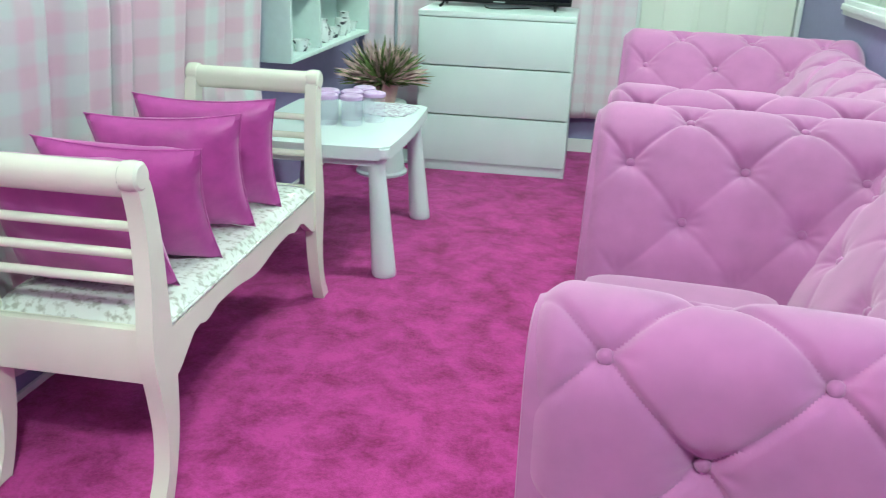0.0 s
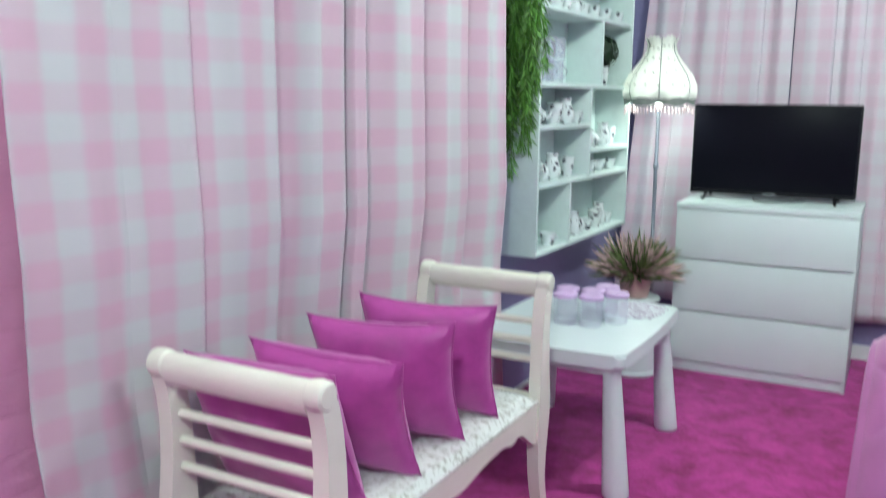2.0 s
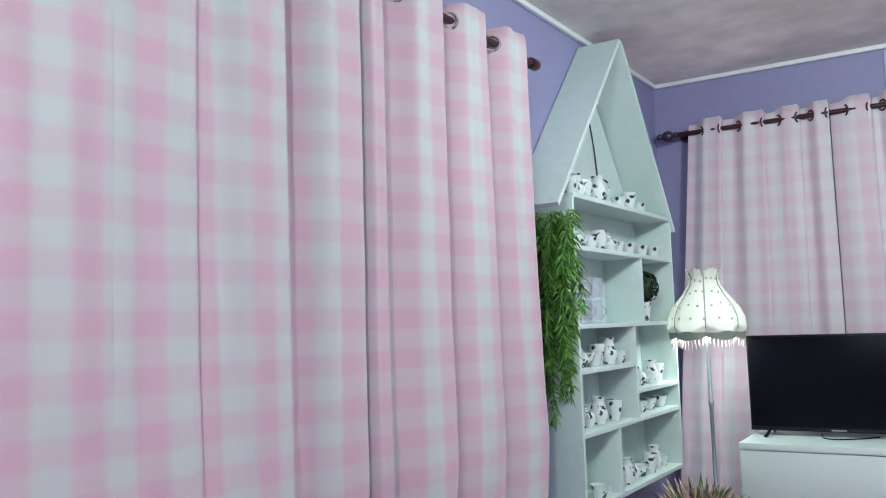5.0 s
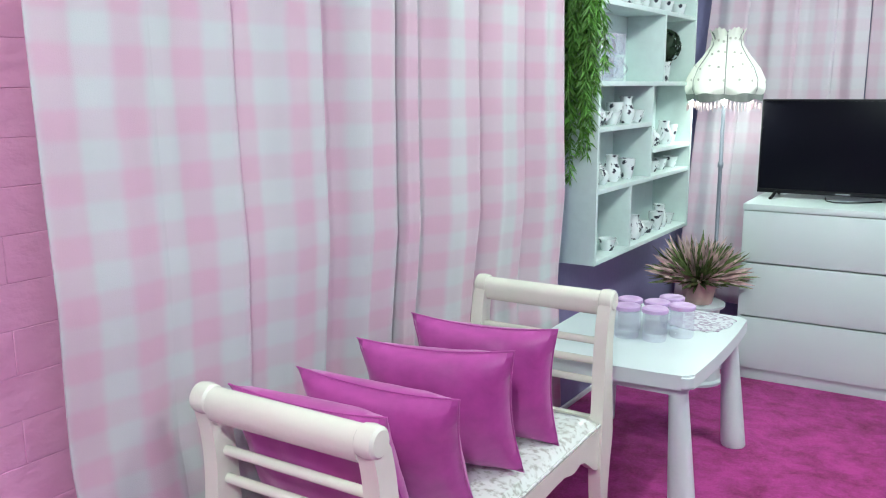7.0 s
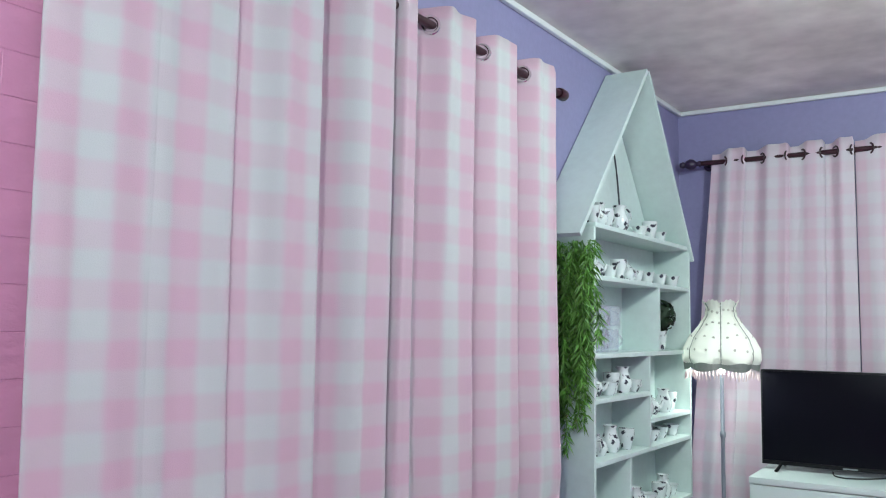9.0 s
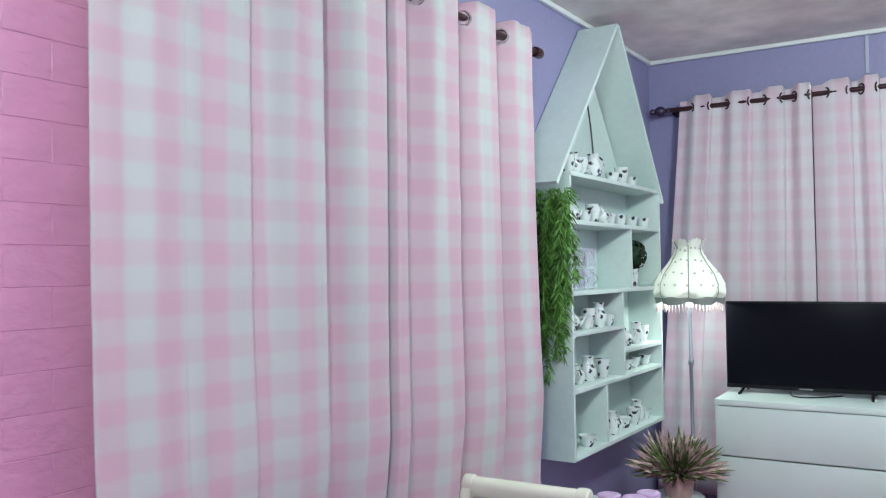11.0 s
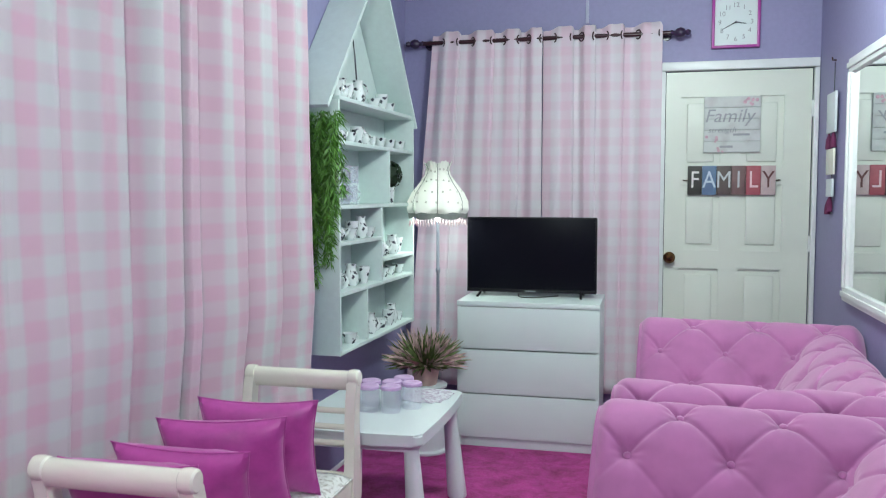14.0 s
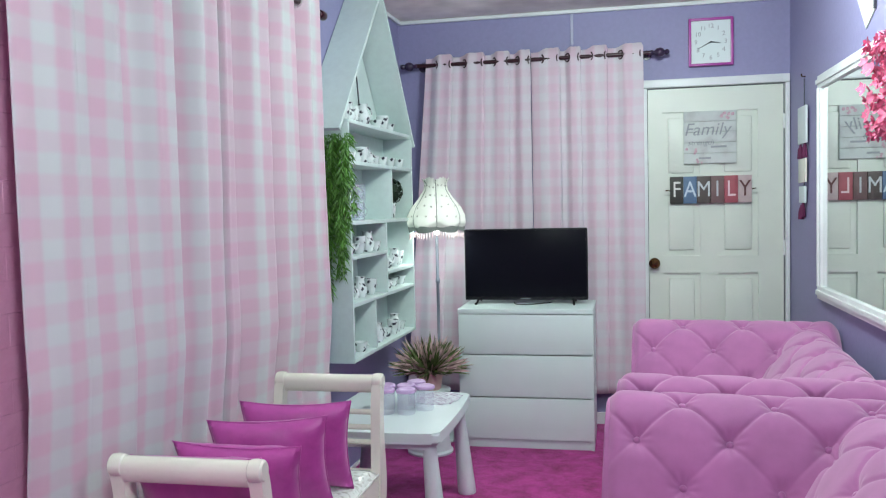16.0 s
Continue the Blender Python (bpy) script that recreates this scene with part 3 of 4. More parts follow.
for x0, x1, seed, cuts in ((0.525, 1.185, 11, (0.0, 0.17, 0.375, 0.53, 0.66)), (1.187, 1.862, 12, (0.0, 0.175, 0.30, 0.46, 0.67))):
    flare = (lambda u, f: -0.17 * f * (1 - u)) if seed == 11 else None
    cc = curtain("gingham_curtain", "pink gingham eyelet curtain over the far window, colour lightened as if lit", x1 - x0, 0.21, 2.325, cuts, (0.8, 1.0, 0.7, 0.9), 0.0135, GINGHAM_N, seed, fold=0.008, sway=flare, m=pose(x0, WALL_N - 0.085, 0, 0, 0, -90))
    eyelets(cc, cuts, 2.272, DARK_WOOD, "dark eyelet")
rod("curtain_rod", "dark wooden curtain rod with turned finials", 1.43, 2.272, pose(0.47, WALL_N - 0.085, 0, 0, 0, -90), (0.0, 1.43), (0.02, 1.41), 0.085)


# ---- the shelf shaped like a house ----
def build_house():
    h = thing("house_shelf", "white wall shelf shaped like a tall gabled house", "wall shelf")
    h.matrix_basis = LEFT @ pose(0.004, 0, 0)
    D, y0, y1, zb, ze, peak = 0.178, 2.42, 3.525, 0.648, 1.77, 2.512
    t = 0.018
    mid = (y0 + y1) / 2 - 0.01
    part("side_panel", box(0, y0, zb, D, y0 + t, ze + 0.02, 0.002), WHITE_BOARD, h)
    part("side_panel", box(0, y1 - t, zb, D, y1, ze + 0.02, 0.002), WHITE_BOARD, h)
    part("base_board", box(0, y0 + t, zb, D - 0.001, y1 - t, zb + t, 0.002), WHITE_BOARD, h)
    # the back of the gable and the body
    part("back_panel", box(0.0, y0 + t, zb + t, 0.006, y1 - t, ze), WHITE_BOARD, h)
    part("gable_back", slab([(y0 + 0.01, ze), (y1 - 0.01, ze), (mid, peak - 0.03)], 0.006, axes((0, 1, 0), (0, 0, 1), (1, 0, 0), (0.003, 0, 0))), WHITE_BOARD, h)
    for s, ye in ((-1, 2.285), (1, 3.54)):
        a, b = Vector((ye, ze - 0.03)), Vector((mid, peak))
        n = Vector((-(b - a).y, (b - a).x)).normalized() * (t if s > 0 else -t)
        part("roof_board", slab([tuple(a), tuple(b), tuple(b - n), tuple(a - n)], D + 0.012, axes((0, 1, 0), (0, 0, 1), (1, 0, 0), (D / 2 + 0.006, 0, 0)), 0.001), WHITE_BOARD, h)
    part("cord", tube(smooth_line([(0.009, mid + 0.0, 2.36), (0.010, mid + 0.035, 2.24), (0.009, mid + 0.085, 2.10), (0.010, mid + 0.115, 1.94)], 5), 0.004, 6), INK, h, "thin dark cord")
    shelf = lambda ya, yb, z: part("shelf_board", box(0.006, ya, z - t / 2, D - 0.002, yb, z + t / 2, 0.0015), WHITE_BOARD, h)
    post = lambda y, za, zc: part("divider", box(0.006, y - t / 2, za, D - 0.003, y + t / 2, zc, 0.0015), WHITE_BOARD, h)
    ya, yb = y0 + t, y1 - t
    shelf(ya, yb, 1.80), shelf(ya, yb, 1.605), shelf(ya, yb, 1.315), shelf(ya, 2.985, 1.15), shelf(3.005, yb, 1.037), shelf(ya, yb, 0.922)
    post(3.115, 1.324, 1.596), post(2.995, 0.931, 1.306), post(2.78, 0.663, 0.913)
    return h


build_house()
HOUSE = LEFT @ pose(0.004, 0, 0)


# china: cups, mugs, teapots
def build_cup(name, label, r, hgt, flare, handle=True):
    c = thing(name, label, "cup", "china on the house shelf")
    prof = [(0.0, 0.0), (r * 0.55, 0.0), (r * 0.62, 0.004), (r * 0.75, hgt * 0.35), (r * (1 - flare * 0.3), hgt * 0.7), (r, hgt), (r - 0.003, hgt), (r * 0.72, hgt * 0.35), (0.0, 0.008)]
    part("bowl", lathe(prof, 18), CHINA, c)
    if handle:
        part("handle", tube([(r * 0.72 + (0.016 * math.sin(math.pi * k / 6)), 0, hgt * (0.28 + 0.5 * k / 6)) for k in range(7)], 0.003, 6), CHINA, c)
    return c


def build_teapot():
    c = thing("teapot", "small white painted china teapot", "teapot", "china on the house shelf")
    body = part("pot", lathe([(0, 0), (0.022, 0), (0.030, 0.012), (0.034, 0.028), (0.028, 0.046), (0.016, 0.054), (0, 0.055)], 18), CHINA, c)
    part("lid", lathe([(0.017, 0.0545), (0.013, 0.062), (0.004, 0.066), (0.006, 0.072), (0.0, 0.076)], 14), CHINA, c)
    part("spout", tube([(0.028, 0, 0.022), (0.042, 0, 0.03), (0.05, 0, 0.05)], [0.008, 0.006, 0.004], 8), CHINA, c)
    part("handle", tube([(-0.028 - 0.02 * math.sin(math.pi * k / 6), 0, 0.016 + 0.032 * k / 6) for k in range(7)], 0.0035, 6), CHINA, c)
    return c


def build_jug():
    c = thing("china_jug", "small white painted china jug", "jug", "china on the house shelf")
    part("body", lathe([(0, 0), (0.024, 0), (0.033, 0.02), (0.034, 0.04), (0.022, 0.07), (0.020, 0.082), (0.025, 0.094), (0.022, 0.094), (0.017, 0.08), (0, 0.078)], 18), CHINA, c)
    part("handle", tube([(0.026 + 0.022 * math.sin(math.pi * k / 6), 0, 0.03 + 0.055 * k / 6) for k in range(7)], 0.0035, 6), CHINA, c)
    return c


cup_a = build_cup("teacup", "small white painted china teacup", 0.034, 0.045, 0.6)
cup_b = build_cup("mug", "tall white painted china mug", 0.030, 0.075, 0.0)
pot_a, jug_a = build_teapot(), build_jug()
glass_mug = thing("glass_mug", "clear glass mug on the house shelf", "mug", "glass mugs stacked on the shelf")
part("bowl", lathe([(0, 0), (0.034, 0), (0.037, 0.01), (0.038, 0.09), (0.035, 0.09), (0.034, 0.012), (0, 0.010)], 20), GLASS, glass_mug)
part("handle", tube([(0.037 + 0.026 * math.sin(math.pi * k / 6), 0, 0.018 + 0.055 * k / 6) for k in range(7)], 0.0045, 6), GLASS, glass_mug)

first = {}


def put(src, x, y, z, turn, size=1.0):
    m = HOUSE @ pose(x, y, z, 0, 0, turn) @ Matrix.Diagonal((size, size, size, 1))
    if src.name not in first:
        first[src.name] = 1
        src.matrix_basis = m
        return src
    return copy_thing(src, m)


rng = random.Random(8)
kinds = {"c": cup_a, "m": cup_b, "t": pot_a, "j": jug_a}
for z, ya, yb, row in ((1.8095, 2.56, 2.78, "mjmj"), (1.8095, 3.03, 3.30, "cmc"), (1.6145, 2.50, 3.02, "ctcmtc"), (1.6145, 3.13, 3.44, "ccc"),
                       (1.1595, 2.49, 2.92, "ctcmjc"), (0.9315, 2.50, 2.86, "jtjm"), (1.0465, 3.06, 3.44, "jtjm"), (0.9315, 3.06, 3.44, "cccc"),
                       (0.6635, 2.50, 2.66, "mc"), (0.6635, 2.86, 3.42, "cjtcmjc")):
    for k, ch in enumerate(row):
        y = ya + (yb - ya) * (k / max(1, len(row) - 1))
        put(kinds[ch], rng.uniform(0.10, 0.130), y, z, rng.uniform(20, 160), 1.06)
for y, z, lift in ((2.52, 1.3245, 0), (2.62, 1.3245, 0), (2.72, 1.3245, 0), (2.535, 1.415, 1), (2.64, 1.415, 1), (2.735, 1.415, 1)):
    put(glass_mug, 0.11, y, z, 60 + 25 * lift)

# a clipped little bush in a pot
bush = thing("topiary", "dark green clipped boxwood ball in a small white pot", "potted plant")
bush.matrix_basis = HOUSE @ pose(0.10, 3.30, 1.3245)
part("pot", lathe([(0, 0), (0.030, 0), (0.038, 0.07), (0.040, 0.085), (0.036, 0.085), (0.0, 0.075)], 18), CHINA, bush)
rng = random.Random(4)
bm = bmesh.new()
for k in range(420):
    d = Vector((rng.gauss(0, 1), rng.gauss(0, 1), rng.gauss(0, 1))).normalized()
    c = Vector((0, 0, 0.155)) + d * rng.uniform(0.052, 0.078)
    side = d.orthogonal().normalized() * 0.012
    other = d.cross(side).normalized() * 0.009
    bm.faces.new([bm.verts.new(c + v) for v in (side, other + d * 0.006, -side, -other + d * 0.006)])
part("foliage", bm, DARK_LEAF, bush, "dark green leaves")
part("core", lathe([(0, 0.09), (0.035, 0.105), (0.055, 0.15), (0.035, 0.2), (0, 0.215)], 12), DARK_LEAF, bush)


def build_garland():
    g = thing("ivy_garland", "bushy green artificial fern garland hanging beside the shelf", "garland")
    g.matrix_basis = HOUSE
    rng = random.Random(21)
    stems, leaves = [], bmesh.new()
    for s in range(16):
        y = 2.372 + rng.uniform(-0.04, 0.025)
        x = 0.03 + 0.165 * s / 15
        length = rng.uniform(0.42, 0.78) * (0.70 + 0.40 * math.sin(math.pi * min(1, (s + 2) / 16)))
        ztop = 1.735
        line = [(x + 0.012 * math.sin(6 * f + s), y + 0.018 * math.sin(5 * f + 2 * s), ztop - length * f) for f in (i / 10 for i in range(11))]
        stems.append(tube(line, 0.002, 5))
        for k in range(int(length * 430)):
            f = rng.random() ** 0.9
            p = Vector((x + 0.012 * math.sin(6 * f + s), y + 0.018 * math.sin(5 * f + 2 * s), ztop - length * f))
            a = rng.uniform(0, 2 * math.pi)
            d = Vector((math.cos(a), math.sin(a) - 0.15, rng.uniform(-1.5, -0.1))).normalized()
            ln, wd = rng.uniform(0.022, 0.060) * (1.1 - 0.35 * f), rng.uniform(0.0018, 0.0046)
            side = d.cross(Vector((rng.uniform(-1, 1), rng.uniform(-1, 1), 0.2))).normalized() * wd
            droop = Vector((0, 0, -0.30 * ln))
            a, b = leaves.verts.new(p), leaves.verts.new(p + d * ln + droop)
            c, e = leaves.verts.new(p + d * ln * 0.45 + side), leaves.verts.new(p + d * ln * 0.45 - side)
            leaves.faces.new((a, c, b, e))
    part("stem", joined(*stems), LEAF, g)
    part("foliage", leaves, LEAF, g, "slim green fern leaves")


build_garland()


# ---- chest, television, lamp, plant ----
def build_chest():
    c = thing("chest_of_drawers", "white laminate chest with three wide drawers", "chest of drawers", at=(0.797, 3.325, 0))
    w, d, h = 0.762, 0.475, 0.797
    part("side_panel", box(0, 0.004, 0, 0.018, d, h - 0.028, 0.001), WHITE, c)
    part("side_panel", box(w - 0.018, 0.004, 0, w, d, h - 0.028, 0.001), WHITE, c)
    part("top", box(-0.002, -0.002, h - 0.027, w + 0.002, d, h, 0.002), WHITE, c)
    part("back", box(0.018, d - 0.008, 0.02, w - 0.018, d - 0.001, h - 0.03), WHITE, c)
    part("plinth", box(0.018, 0.012, 0, w - 0.018, 0.03, 0.05, 0.001), WHITE, c)
    part("inner_rail", box(0.018, 0.045, 0.05, w - 0.018, 0.055, h - 0.03), WHITE_BOARD, c)
    for z0, z1 in ((0.053, 0.290), (0.296, 0.534), (0.540, 0.767)):
        f = part("drawer", box(0.004, 0.0, z0, w - 0.004, 0.016, z1 - 0.001, 0.0015), WHITE, c)
        part("grip_rail", box(0.022, 0.017, z1 - 0.04, w - 0.022, 0.028, z1 - 0.012), WHITE_BOARD, f)


def build_tv():
    t = thing("television", "flat black television standing on the chest", "television", at=(1.157, 3.605, 0.7975))
    part("housing", box(-0.366, 0.0, 0.022, 0.366, 0.045, 0.445, 0.008), BLACK, t)
    part("screen", box(-0.357, -0.003, 0.039, 0.357, 0.002, 0.437, 0.0008), SCREEN, t, "dark glossy screen")
    part("lower_bezel", box(-0.364, -0.006, 0.021, 0.364, 0.01, 0.0385, 0.002), BLACK, t)
    for s in (-1, 1):
        x = s * 0.275
        part("foot", joined(tube(smooth_line([(x, 0.02, 0.045), (x + s * 0.005, 0.0, 0.03), (x + s * 0.012, -0.07, 0.006), (x + s * 0.014, -0.09, 0.006)], 4), 0.007, 8, squash=0.9),
                            tube(smooth_line([(x, 0.02, 0.045), (x + s * 0.005, 0.05, 0.03), (x + s * 0.012, 0.11, 0.006), (x + s * 0.014, 0.13, 0.006)], 4), 0.007, 8, squash=0.9)), BLACK, t)
    part("badge", box(-0.03, -0.0072, 0.026, 0.03, -0.0058, 0.032), GREY_INK, t)
    cable = thing("tv_cable", "thin dark cable lying on the chest", "cable", at=(1.13, 3.535, 0.8005))
    part("wire", tube(smooth_line([(-0.05, 0.12, 0.0), (-0.03, 0.02, 0.0), (0.02, -0.02, 0.0), (0.10, 0.02, 0.0), (0.18, 0.10, 0.0)], 5), 0.003, 6), BLACK, cable)


def build_lamp():
    l = thing("floor_lamp", "lit floor lamp with a scalloped fringed cloth shade", "floor lamp", at=(0.645, 3.50, 0), turn=-16.6)
    part("foot", lathe([(0, 0), (0.13, 0), (0.132, 0.012), (0.12, 0.022), (0.03, 0.03), (0.012, 0.05), (0, 0.05)], 28), WHITE, l)
    part("pole", lathe([(0.009, 0.04), (0.009, 0.55), (0.013, 0.555), (0.013, 0.575), (0.009, 0.58), (0.009, 0.93), (0.013, 0.935), (0.013, 0.955), (0.009, 0.96), (0.009, 1.215), (0, 1.215)], 14), POLE_GREY, l)
    part("bulb", lathe([(0, 1.215), (0.014, 1.22), (0.016, 1.235), (0.03, 1.265), (0.031, 1.283), (0.02, 1.307), (0, 1.313)], 16), glow("bulb_glass", (0.96, 0.98, 0.95), 2), l, "glowing bulb").visible_shadow = False
    n = 6
    prof = [(0.080, 1.540), (0.066, 1.520), (0.072, 1.482), (0.103, 1.435), (0.148, 1.38), (0.172, 1.33), (0.174, 1.288), (0.160, 1.255)]

    def lobes(a, k):
        f = k / (len(prof) - 1)
        return 1 - (0.03 + 0.08 * f) * abs(math.cos(n * a / 2)) ** 5 if f > 0 else 1 - 0.04 * abs(math.cos(n * a / 2)) ** 4
    bm = bmesh.new()
    segs = 96
    rings = []
    for k, (r, z) in enumerate(prof):
        ring = []
        for i in range(segs):
            a = 2 * math.pi * i / segs
            rr = r * lobes(a, k)
            lobe = abs(math.sin(n * a / 2))
            zz = z - (0.022 * lobe if k == len(prof) - 1 else 0) + ((0.016 * lobe + 0.004 * math.sin(24 * a)) if k == 0 else 0)
            ring.append(bm.verts.new((rr * math.cos(a), rr * math.sin(a), zz)))
        rings.append(ring)
    for a, b in zip(rings, rings[1:]):
        for i in range(segs):
            bm.faces.new((a[i], a[(i + 1) % segs], b[(i + 1) % segs], b[i]))
    shade = part("shade", bm, SHADE, l, "glowing cream cloth shade with a small sprig print")
    for i in range(n):
        a = 2 * math.pi * i / n
        part("rib", tube([(r * 0.965 * lobes(a, k) * 1.03 * math.cos(a), r * 0.965 * lobes(a, k) * 1.03 * math.sin(a), z) for k, (r, z) in enumerate(prof)], 0.0032, 6), RIBBON, shade)
    # the scalloped lower band and the fringe
    band = bmesh.new()
    lo, hi = [], []
    for i in range(segs):
        a = 2 * math.pi * i / segs
        lobe = abs(math.sin(n * a / 2))
        r1, r2 = 0.168 * lobes(a, 6) + 0.002, 0.160 * lobes(a, 7) + 0.003
        hi.append(band.verts.new((r1 * math.cos(a), r1 * math.sin(a), 1.272 + 0.032 * (1 - lobe))))
        lo.append(band.verts.new((r2 * math.cos(a), r2 * math.sin(a), 1.248 - 0.016 * lobe)))
    for i in range(segs):
        band.faces.new((hi[i], hi[(i + 1) % segs], lo[(i + 1) % segs], lo[i]))
    part("scalloped_band", band, RIBBON, shade, "grey-green scalloped band")
    rng = random.Random(2)
    for i in range(56):
        a = 2 * math.pi * i / 56
        r = 0.160 * lobes(a, 7)
        lobe = abs(math.sin(n * a / 2))
        z = 1.240 - 0.016 * lobe
        part("tassel", tube([(r * math.cos(a), r * math.sin(a), z), (r * math.cos(a), r * math.sin(a), z - 0.016), (r * math.cos(a), r * math.sin(a), z - 0.030 - 0.004 * rng.random())], [0.0015, 0.004, 0.0025], 5), FRINGE, shade)
    for i in range(72):
        a, f = 2 * math.pi * ((i // 12) + 0.2 + 0.3 * (i % 3) + 0.15 * ((i // 3) % 2) + rng.uniform(-0.03, 0.03)) / 6, (0.2, 0.38, 0.56, 0.74)[(i // 3) % 4] + rng.uniform(-0.03, 0.03)
        k = f * (len(prof) - 1)
        j = int(k)
        r = prof[j][0] * (1 - k + j) + prof[j + 1][0] * (k - j)
        z = prof[j][1] * (1 - k + j) + prof[j + 1][1] * (k - j)
        r *= lobes(a, j)
        part("sprig", lathe([(0, 0.0012), (0.0065, 0.0004), (0.005, -0.001)], 6, axes((-math.sin(a), math.cos(a), 0), (0, 0, 1), (math.cos(a), math.sin(a), 0), ((r + 0.0012) * math.cos(a), (r + 0.0012) * math.sin(a), z))), SPRIG, shade)


POLE_GREY = mat("brushed_grey_metal", (0.30, 0.32, 0.38), 0.45, 0.06, 20, metal=0.4)
SPRIG = mat("faded_sprig_print", (0.50, 0.50, 0.44), 0.8, 0.2, 40)
RIBBON = mat("sage_ribbon", (0.26, 0.29, 0.26), 0.7, 0.1, 40)
FRINGE = mat("blush_fringe", (0.62, 0.48, 0.50), 0.6, 0.1, 40)


def build_plant():
    s = thing("round_stool", "round white plastic stool with a flared foot", "stool", at=(0.645, 3.21, 0))
    part("body", lathe([(0, 0), (0.128, 0), (0.130, 0.012), (0.118, 0.022), (0.104, 0.12), (0.098, 0.30), (0.10, 0.335), (0.12, 0.345), (0.122, 0.357), (0.115, 0.362), (0, 0.362)], 36), PLASTIC, s)
    p = thing("potted_grass", "bushy artificial grass with dusty pink plumes in a blush pot", "potted plant", at=(0.655, 3.19, 0.3625))
    part("pot", lathe([(0, 0), (0.058, 0), (0.062, 0.01), (0.078, 0.10), (0.082, 0.112), (0.080, 0.118), (0.073, 0.117), (0.068, 0.10), (0, 0.095)], 26), POT, p)
    rng = random.Random(6)
    green, rose = bmesh.new(), bmesh.new()
    for k in range(820):
        a = rng.uniform(0, 2 * math.pi)
        th = radians(88) * rng.random() ** 0.7
        ln = rng.uniform(0.10, 0.175) if rng.random() < 0.6 else rng.uniform(0.17, 0.215)
        out = Vector((math.cos(a), math.sin(a), 0))
        way = out * math.sin(th) + Vector((0, 0, math.cos(th)))
        base = Vector((0, 0, 0.10)) + out * rng.uniform(0, 0.05)
        side = (way.cross(Vector((rng.uniform(-1, 1), rng.uniform(-1, 1), rng.uniform(-1, 1))))).normalized()
        is_rose = ln > 0.17 and rng.random() < 0.5 or rng.random() < 0.10
        wd = rng.uniform(0.005, 0.010)
        bm = rose if is_rose else green
        bend = Vector((rng.uniform(-0.02, 0.02), rng.uniform(-0.02, 0.02), rng.uniform(-0.035, 0.015)))
        prev = None
        for j in range(6):
            f = j / 5
            c = base + way * (ln * f) + bend * f * f
            w = wd * (0.45 + (2.6 if is_rose else 1.9) * f * (1 - f)) if f < 1 else 0.0006
            pair = (bm.verts.new(c + side * w), bm.verts.new(c - side * w))
            if prev:
                bm.faces.new((prev[0], prev[1], pair[1], pair[0]))
            prev = pair
    part("green_blades", green, GRASS_GREEN, p, "pale green blades")
    part("rose_plumes", rose, GRASS_ROSE, p, "dusty pink plumes")


build_chest()
build_tv()
build_lamp()
build_plant()


# ---- the low table and what stands on it ----
def rounded_rect(x0, y0, x1, y1, r, n=6):
    out = []
    for cx, cy, a0 in ((x1 - r, y1 - r, 0), (x0 + r, y1 - r, 90), (x0 + r, y0 + r, 180), (x1 - r, y0 + r, 270)):
        out += [(cx + r * math.cos(radians(a0 + 90 * k / n)), cy + r * math.sin(radians(a0 + 90 * k / n))) for k in range(n + 1)]
    return out


def bowed(x0, y0, x1, y1, bow, r, n=10):
    """A table outline whose sides bow out a little."""
    base = rounded_rect(x0, y0, x1, y1, r)
    cx, cy = (x0 + x1) / 2, (y0 + y1) / 2
    pts = []
    k = len(base)
    for i in range(k):
        a, b = base[i], base[(i + 1) % k]
        long = math.hypot(b[0] - a[0], b[1] - a[1]) > 0.2
        for j in range(n if long else 1):
            f = j / n if long else 0
            x, y = a[0] + (b[0] - a[0]) * f, a[1] + (b[1] - a[1]) * f
            if long:
                g = bow * 4 * f * (1 - f)
                if abs(a[0] - b[0]) < abs(a[1] - b[1]):
                    x += g if x > cx else -g
                else:
                    y += g if y > cy else -g
            pts.append((x, y))
    return pts


def splay(x, y, dx, dy):
    """Stands a leg at x, y with its foot moved outwards by dx, dy."""
    m = Matrix.Translation((x + dx, y + dy, 0))
    m[0][2], m[1][2] = -dx / 0.4345, -dy / 0.4345
    return m


TAB = (0.445, 1.862, 0.993, 2.60)


def build_table():
    x0, y0, x1, y1 = TAB
    t = thing("low_table", "low white plastic table with thick conical legs", "table")
    part("tabletop", slab(bowed(x0, y0, x1, y1, 0.012, 0.03), 0.045, Matrix.Translation((0, 0, 0.4575)), 0.008), PLASTIC, t)
    part("apron", joined(box(x0 + 0.05, y0 + 0.03, 0.405, x1 - 0.05, y0 + 0.045, 0.436), box(x0 + 0.05, y1 - 0.045, 0.405, x1 - 0.05, y1 - 0.03, 0.436),
                         box(x0 + 0.03, y0 + 0.05, 0.405, x0 + 0.045, y1 - 0.05, 0.436), box(x1 - 0.045, y0 + 0.05, 0.405, x1 - 0.03, y1 - 0.05, 0.436)), PLASTIC, t)
    for x in (x0 + 0.055, x1 - 0.055):
        for y in (y0 + 0.06, y1 - 0.055):
            part("leg", lathe([(0, 0.0), (0.040, 0.0), (0.0435, 0.006), (0.043, 0.03), (0.036, 0.22), (0.029, 0.40), (0.028, 0.4345), (0, 0.4345)], 24, splay(x, y, 0.034 if x > 0.7 else -0.034, 0.02 if y > 2.2 else -0.012)), PLASTIC, t)


